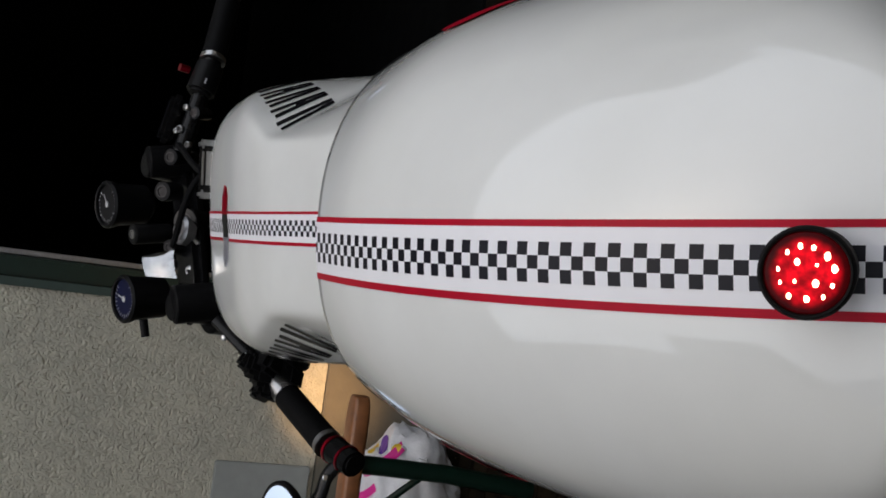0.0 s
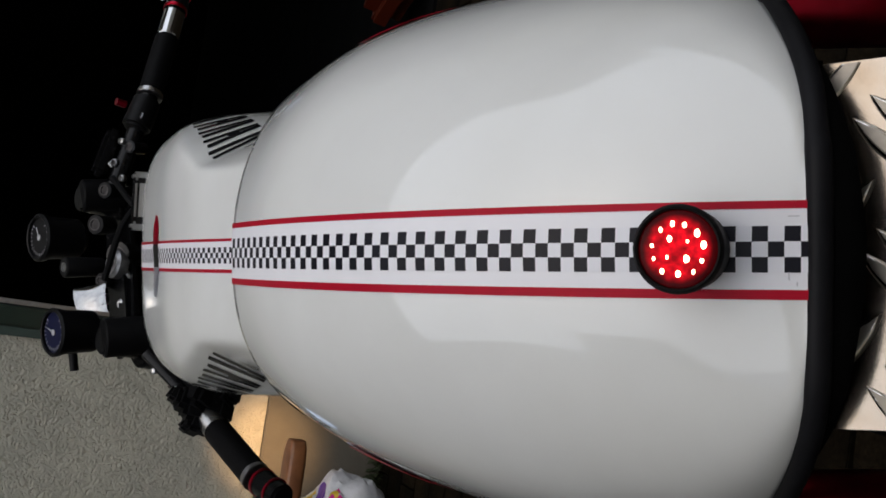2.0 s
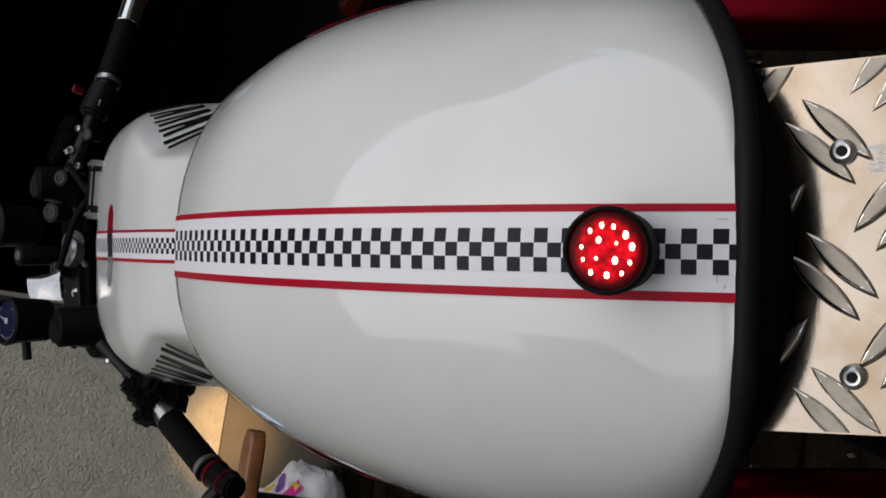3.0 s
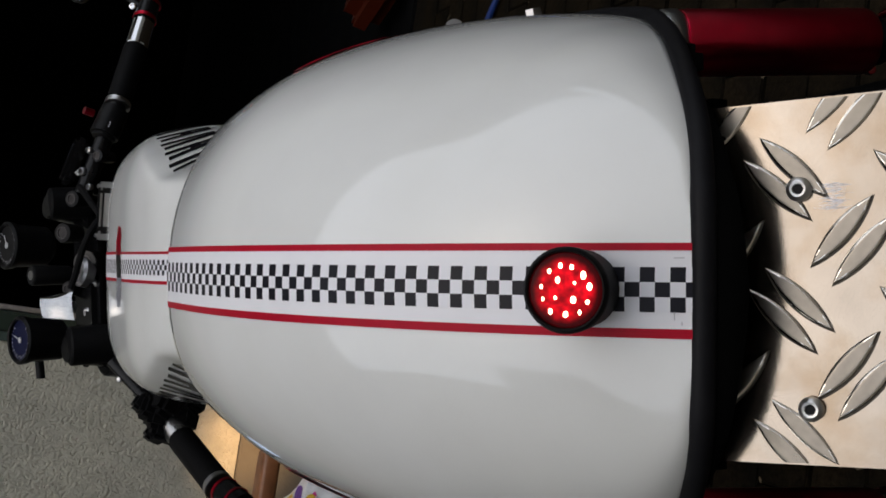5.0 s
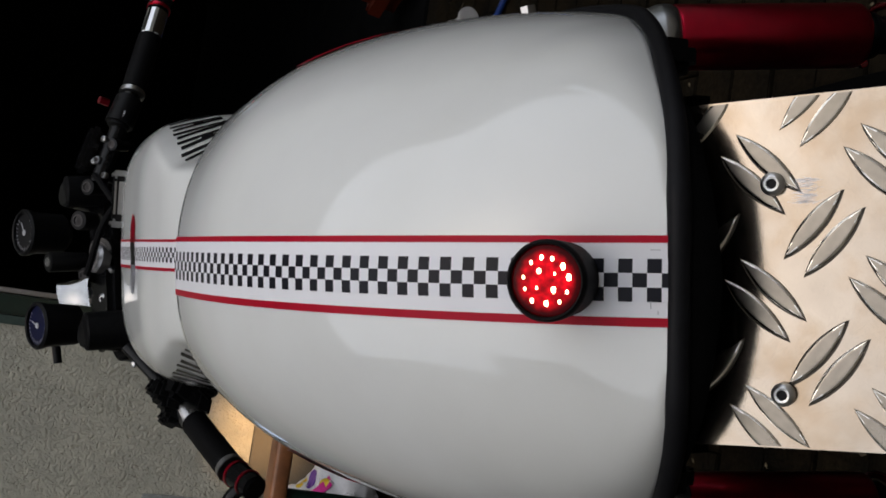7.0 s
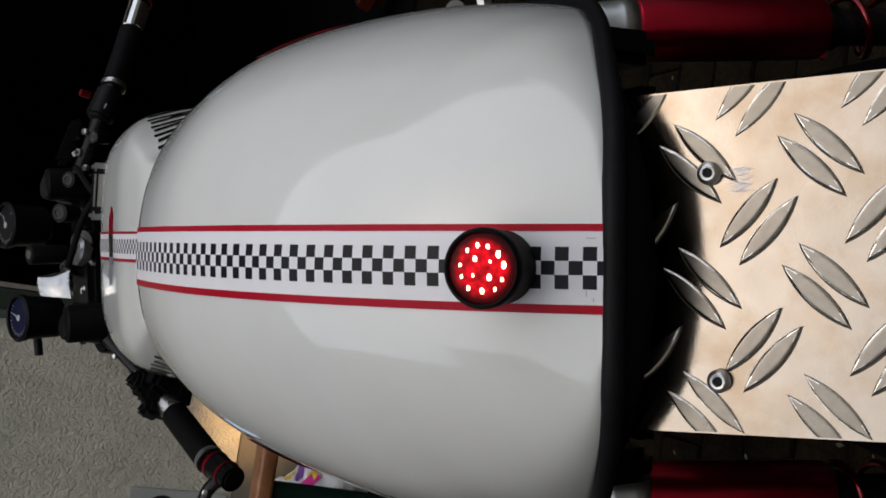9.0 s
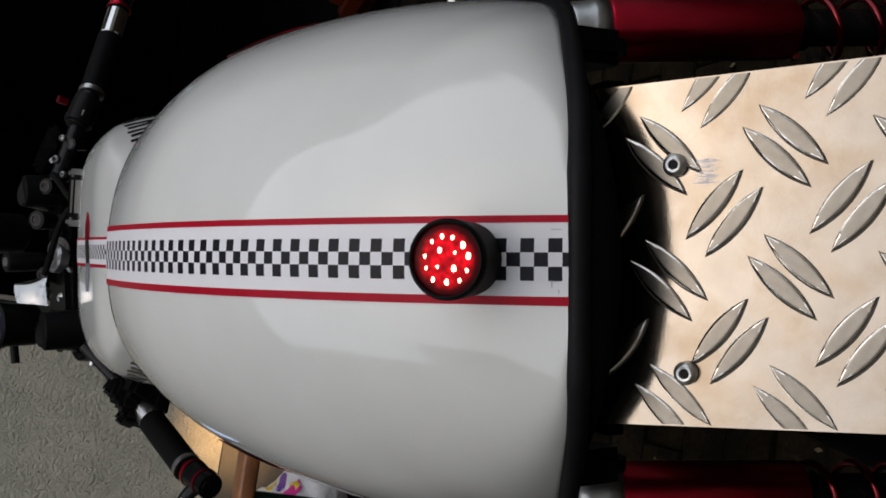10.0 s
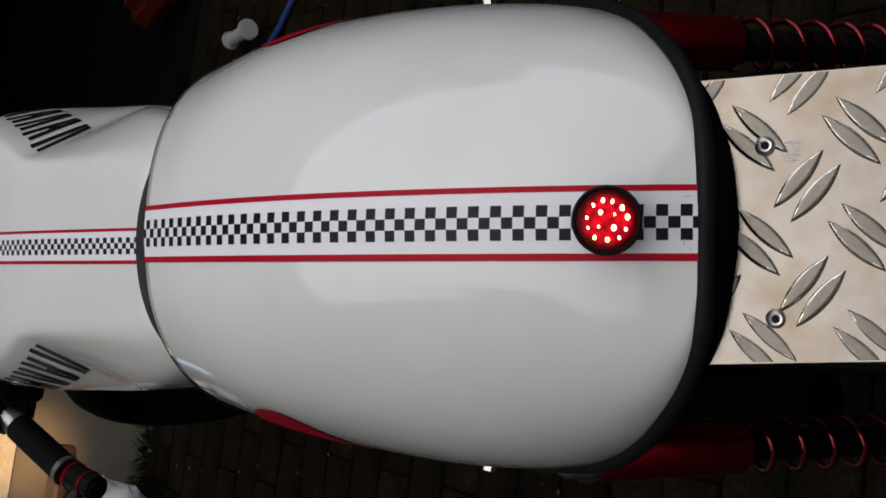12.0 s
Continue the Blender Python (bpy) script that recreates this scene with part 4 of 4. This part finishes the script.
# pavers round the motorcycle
paving = setting("paving", block(pose(0, 1.15, -.018), 3.6, 3.0, .008), soil, "earth joints under the paving, shade put into their colour", "pavement")
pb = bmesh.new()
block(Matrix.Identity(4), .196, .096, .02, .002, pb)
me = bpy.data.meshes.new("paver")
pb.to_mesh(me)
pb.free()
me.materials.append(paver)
random.seed(2)
count = 0
for j in range(27):
    for i in range(13):
        x = -1.30 + .2 * i + (.1 if j % 2 else 0)
        y = 2.585 - .1 * j
        if count < 300 and (abs(x) > .12 or y > 1.8 or y < .2):
            ob = new("paver", me)
            ob.parent = paving
            ob.matrix_basis = pose(x, y, -.011 + random.uniform(-.002, .002), random.uniform(-.8, .8), random.uniform(-.8, .8), random.uniform(-.6, .6))
            count += 1

# weeds in the joint along the plinth
wb = bmesh.new()
random.seed(11)
for k in range(420):
    c = Vector((random.uniform(-1.3, -.1), WALL_Y - .025 - abs(random.gauss(0, .022)), .0))
    L_, az, w_ = random.uniform(.012, .05), random.uniform(0, 6.28), random.uniform(.003, .008)
    d = Vector((math.cos(az), math.sin(az), 0))
    s_ = Vector((-d.y, d.x, 0)) * w_
    tip = c + d * L_ * .7 + Vector((0, 0, L_))
    midp = c + d * L_ * .3 + Vector((0, 0, L_ * .6))
    v = [wb.verts.new(p) for p in (c - s_ * .3, c + s_ * .3, midp + s_, tip, midp - s_)]
    wb.faces.new(v)
weeds = part("weeds", wb, weed_green, None, smooth=0)
tagged(weeds, "low green weeds in the joint along the plinth", "weeds", kind="stuff")

# scraps of dry leaf on the paving
lb = bmesh.new()
random.seed(17)
for k in range(420):
    c = Vector((random.uniform(-1.2, 1.0), random.uniform(.1, 2.55), .003))
    a, L_ = random.uniform(0, 6.28), random.uniform(.002, .007) * (1.8 if random.random() < .08 else 1)
    d, e = Vector((math.cos(a), math.sin(a), random.uniform(-.2, .2))) * L_, Vector((-math.sin(a), math.cos(a), random.uniform(-.3, .3))) * L_ * .5
    lb.faces.new([lb.verts.new(c + p + Vector((0, 0, .002))) for p in (-d, e, d, -e)])
tagged(part("leaf_litter", lb, litter, None, smooth=0), "small dry leaf scraps on the paving", "leaf litter", kind="stuff")

# wooden bench with a green iron frame
bench = empty("garden_bench", pose(-.62, 1.98, 0), "varnished wooden bench on a dark green iron frame", "bench")
rings = []
for k in range(40):
    x = .165 - .90 * (k / 39) ** 2
    near = min(1.0, (.165 - x) / .05)
    grow = .42 + .58 * math.sqrt(max(0.0, 1 - (1 - near) ** 2))
    ring = []
    for j in range(28):
        a = 2 * math.pi * j / 28
        ca, sa = math.cos(a), math.sin(a)
        ring.append((x, math.copysign(abs(ca) ** .45, ca) * .035 * grow, .415 + math.copysign(abs(sa) ** .45, sa) * .020 * (.6 + .4 * grow)))
    rings.append(ring + [ring[0]])
bm = sheet(rings)
bmesh.ops.remove_doubles(bm, verts=bm.verts, dist=1e-6)
bmesh.ops.holes_fill(bm, edges=bm.edges, sides=0)
bmesh.ops.recalc_face_normals(bm, faces=bm.faces)
part("seat_slat", bm, wood, bench, "varnished brown slat with rounded edges")
for x in (.02, -.60):
    part("leg", sweep([(x, .0, .40), (x - .008, -.005, .2), (x - .03, -.01, .0)], .020, 10), green_paint, bench)
    part("brace", rod((x - .004, -.002, .24), (x - .13, .0, .392), .008), green_paint, bench)
part("stretcher", rod((-.055, -.05, .2), (-.60, -.045, .2), .008), green_paint, bench)

# carrier bag on the ground
bb = bmesh.new()
bmesh.ops.create_icosphere(bb, subdivisions=5, radius=1.0)
for v in bb.verts:
    n = v.co.copy()
    r = 1 + .18 * noise.noise(n * 2.3) + .10 * abs(noise.noise(n * 5.0 + Vector((3, 1, 2)))) + .03 * noise.noise(n * 13)
    v.co = Vector((n.x * .20 * r, n.y * .13 * r, max(0.0, .13 + n.z * .15 * r)))
bag = part("carrier_bag", bb, film_white, None, smooth=40)
bag.matrix_world = pose(-.805, 2.45, 0)
tagged(bag, "crumpled white plastic bag with pink, purple and yellow print", "bag")


def bag_patch(name, mat, c, sx, sz, turn):
    rows_ = []
    for i in range(9):
        row = []
        for j in range(9):
            u, w_ = (i / 4 - 1), (j / 4 - 1)
            u, w_ = (u * math.sqrt(1 - w_ * w_ / 2), w_ * math.sqrt(1 - u * u / 2)) if sx < .05 else (u, w_ + .9 * u * u)
            a = radians(turn)
            x, v_ = c[0] + (u * sx) * math.cos(a) - w_ * sz * math.sin(a), c[1] + (u * sx) * math.sin(a) + w_ * sz * math.cos(a)
            into = Vector((0, .80, -.60))
            src = Vector((x, 0, .16)) + Vector((0, .60, .80)) * v_ - into
            hit = tree.ray_cast(src, into)
            row.append((hit[0] if hit[0] else src + into * .95) - into * .0025)
        rows_.append(row)
    part(name, sheet(rows_), mat, bag, smooth=60)


tree = BVHTree.FromPolygons([v.co.copy() for v in bag.data.vertices], [list(p.vertices) for p in bag.data.polygons])
for nm, mat_, c, sx, sz, turn in (("pink_print", film_pink, (.125, .015), .060, .013, -48), ("purple_print", film_purple, (.165, .035), .022, .016, 10), ("yellow_print", film_yellow, (.150, .065), .012, .010, 0),
                                  ("pink_print", film_pink, (.105, .060), .018, .014, 0), ("yellow_print", film_yellow, (.165, -.010), .012, .012, 0),
                                  ("pink_print", film_pink, (.04, .05), .05, .010, -60), ("purple_print", film_purple, (.06, .085), .016, .012, 0)):
    bag_patch(nm, mat_, c, sx, sz, turn)

# clutter beside the garage opening: orange tool, white spool, blue hose
tool = empty("hedge_trimmer", pose(.84, 3.0, 0), "orange garden tool lying in the dark", "tool")
part("body", block(pose(-.04, -.12, .09, 0, 10, 20), .12, .26, .12, .04), orange_plastic, tool)
part("handle", sweep(curve_through([(-.04, -.2, .12), (0, -.26, .2), (.03, -.1, .22), (0, .0, .14)], 16), .014, 10), black_plastic, tool)
spool = empty("spool", pose(.585, 2.30, 0), "small white plastic spool on the paving", "spool")
part("core", rod((-.01, .05, .045), (.0, -.05, .045), .017, bevel=.002), white_plastic, spool)
part("flange", rod((.0, -.045, .045), (.002, -.06, .045), .027, bevel=.003), white_plastic, spool)
part("flange", rod((-.01, .045, .045), (-.011, .055, .045), .024, bevel=.003), white_plastic, spool)
hose = part("hose", sweep(curve_through([(.46, 2.35, .012), (.53, 2.20, .012), (.62, 2.10, .012), (.80, 1.98, .012), (1.1, 1.9, .012)], 30), .008, 10), blue_plastic, None)
tagged(hose, "blue hose lying on the paving", "hose")
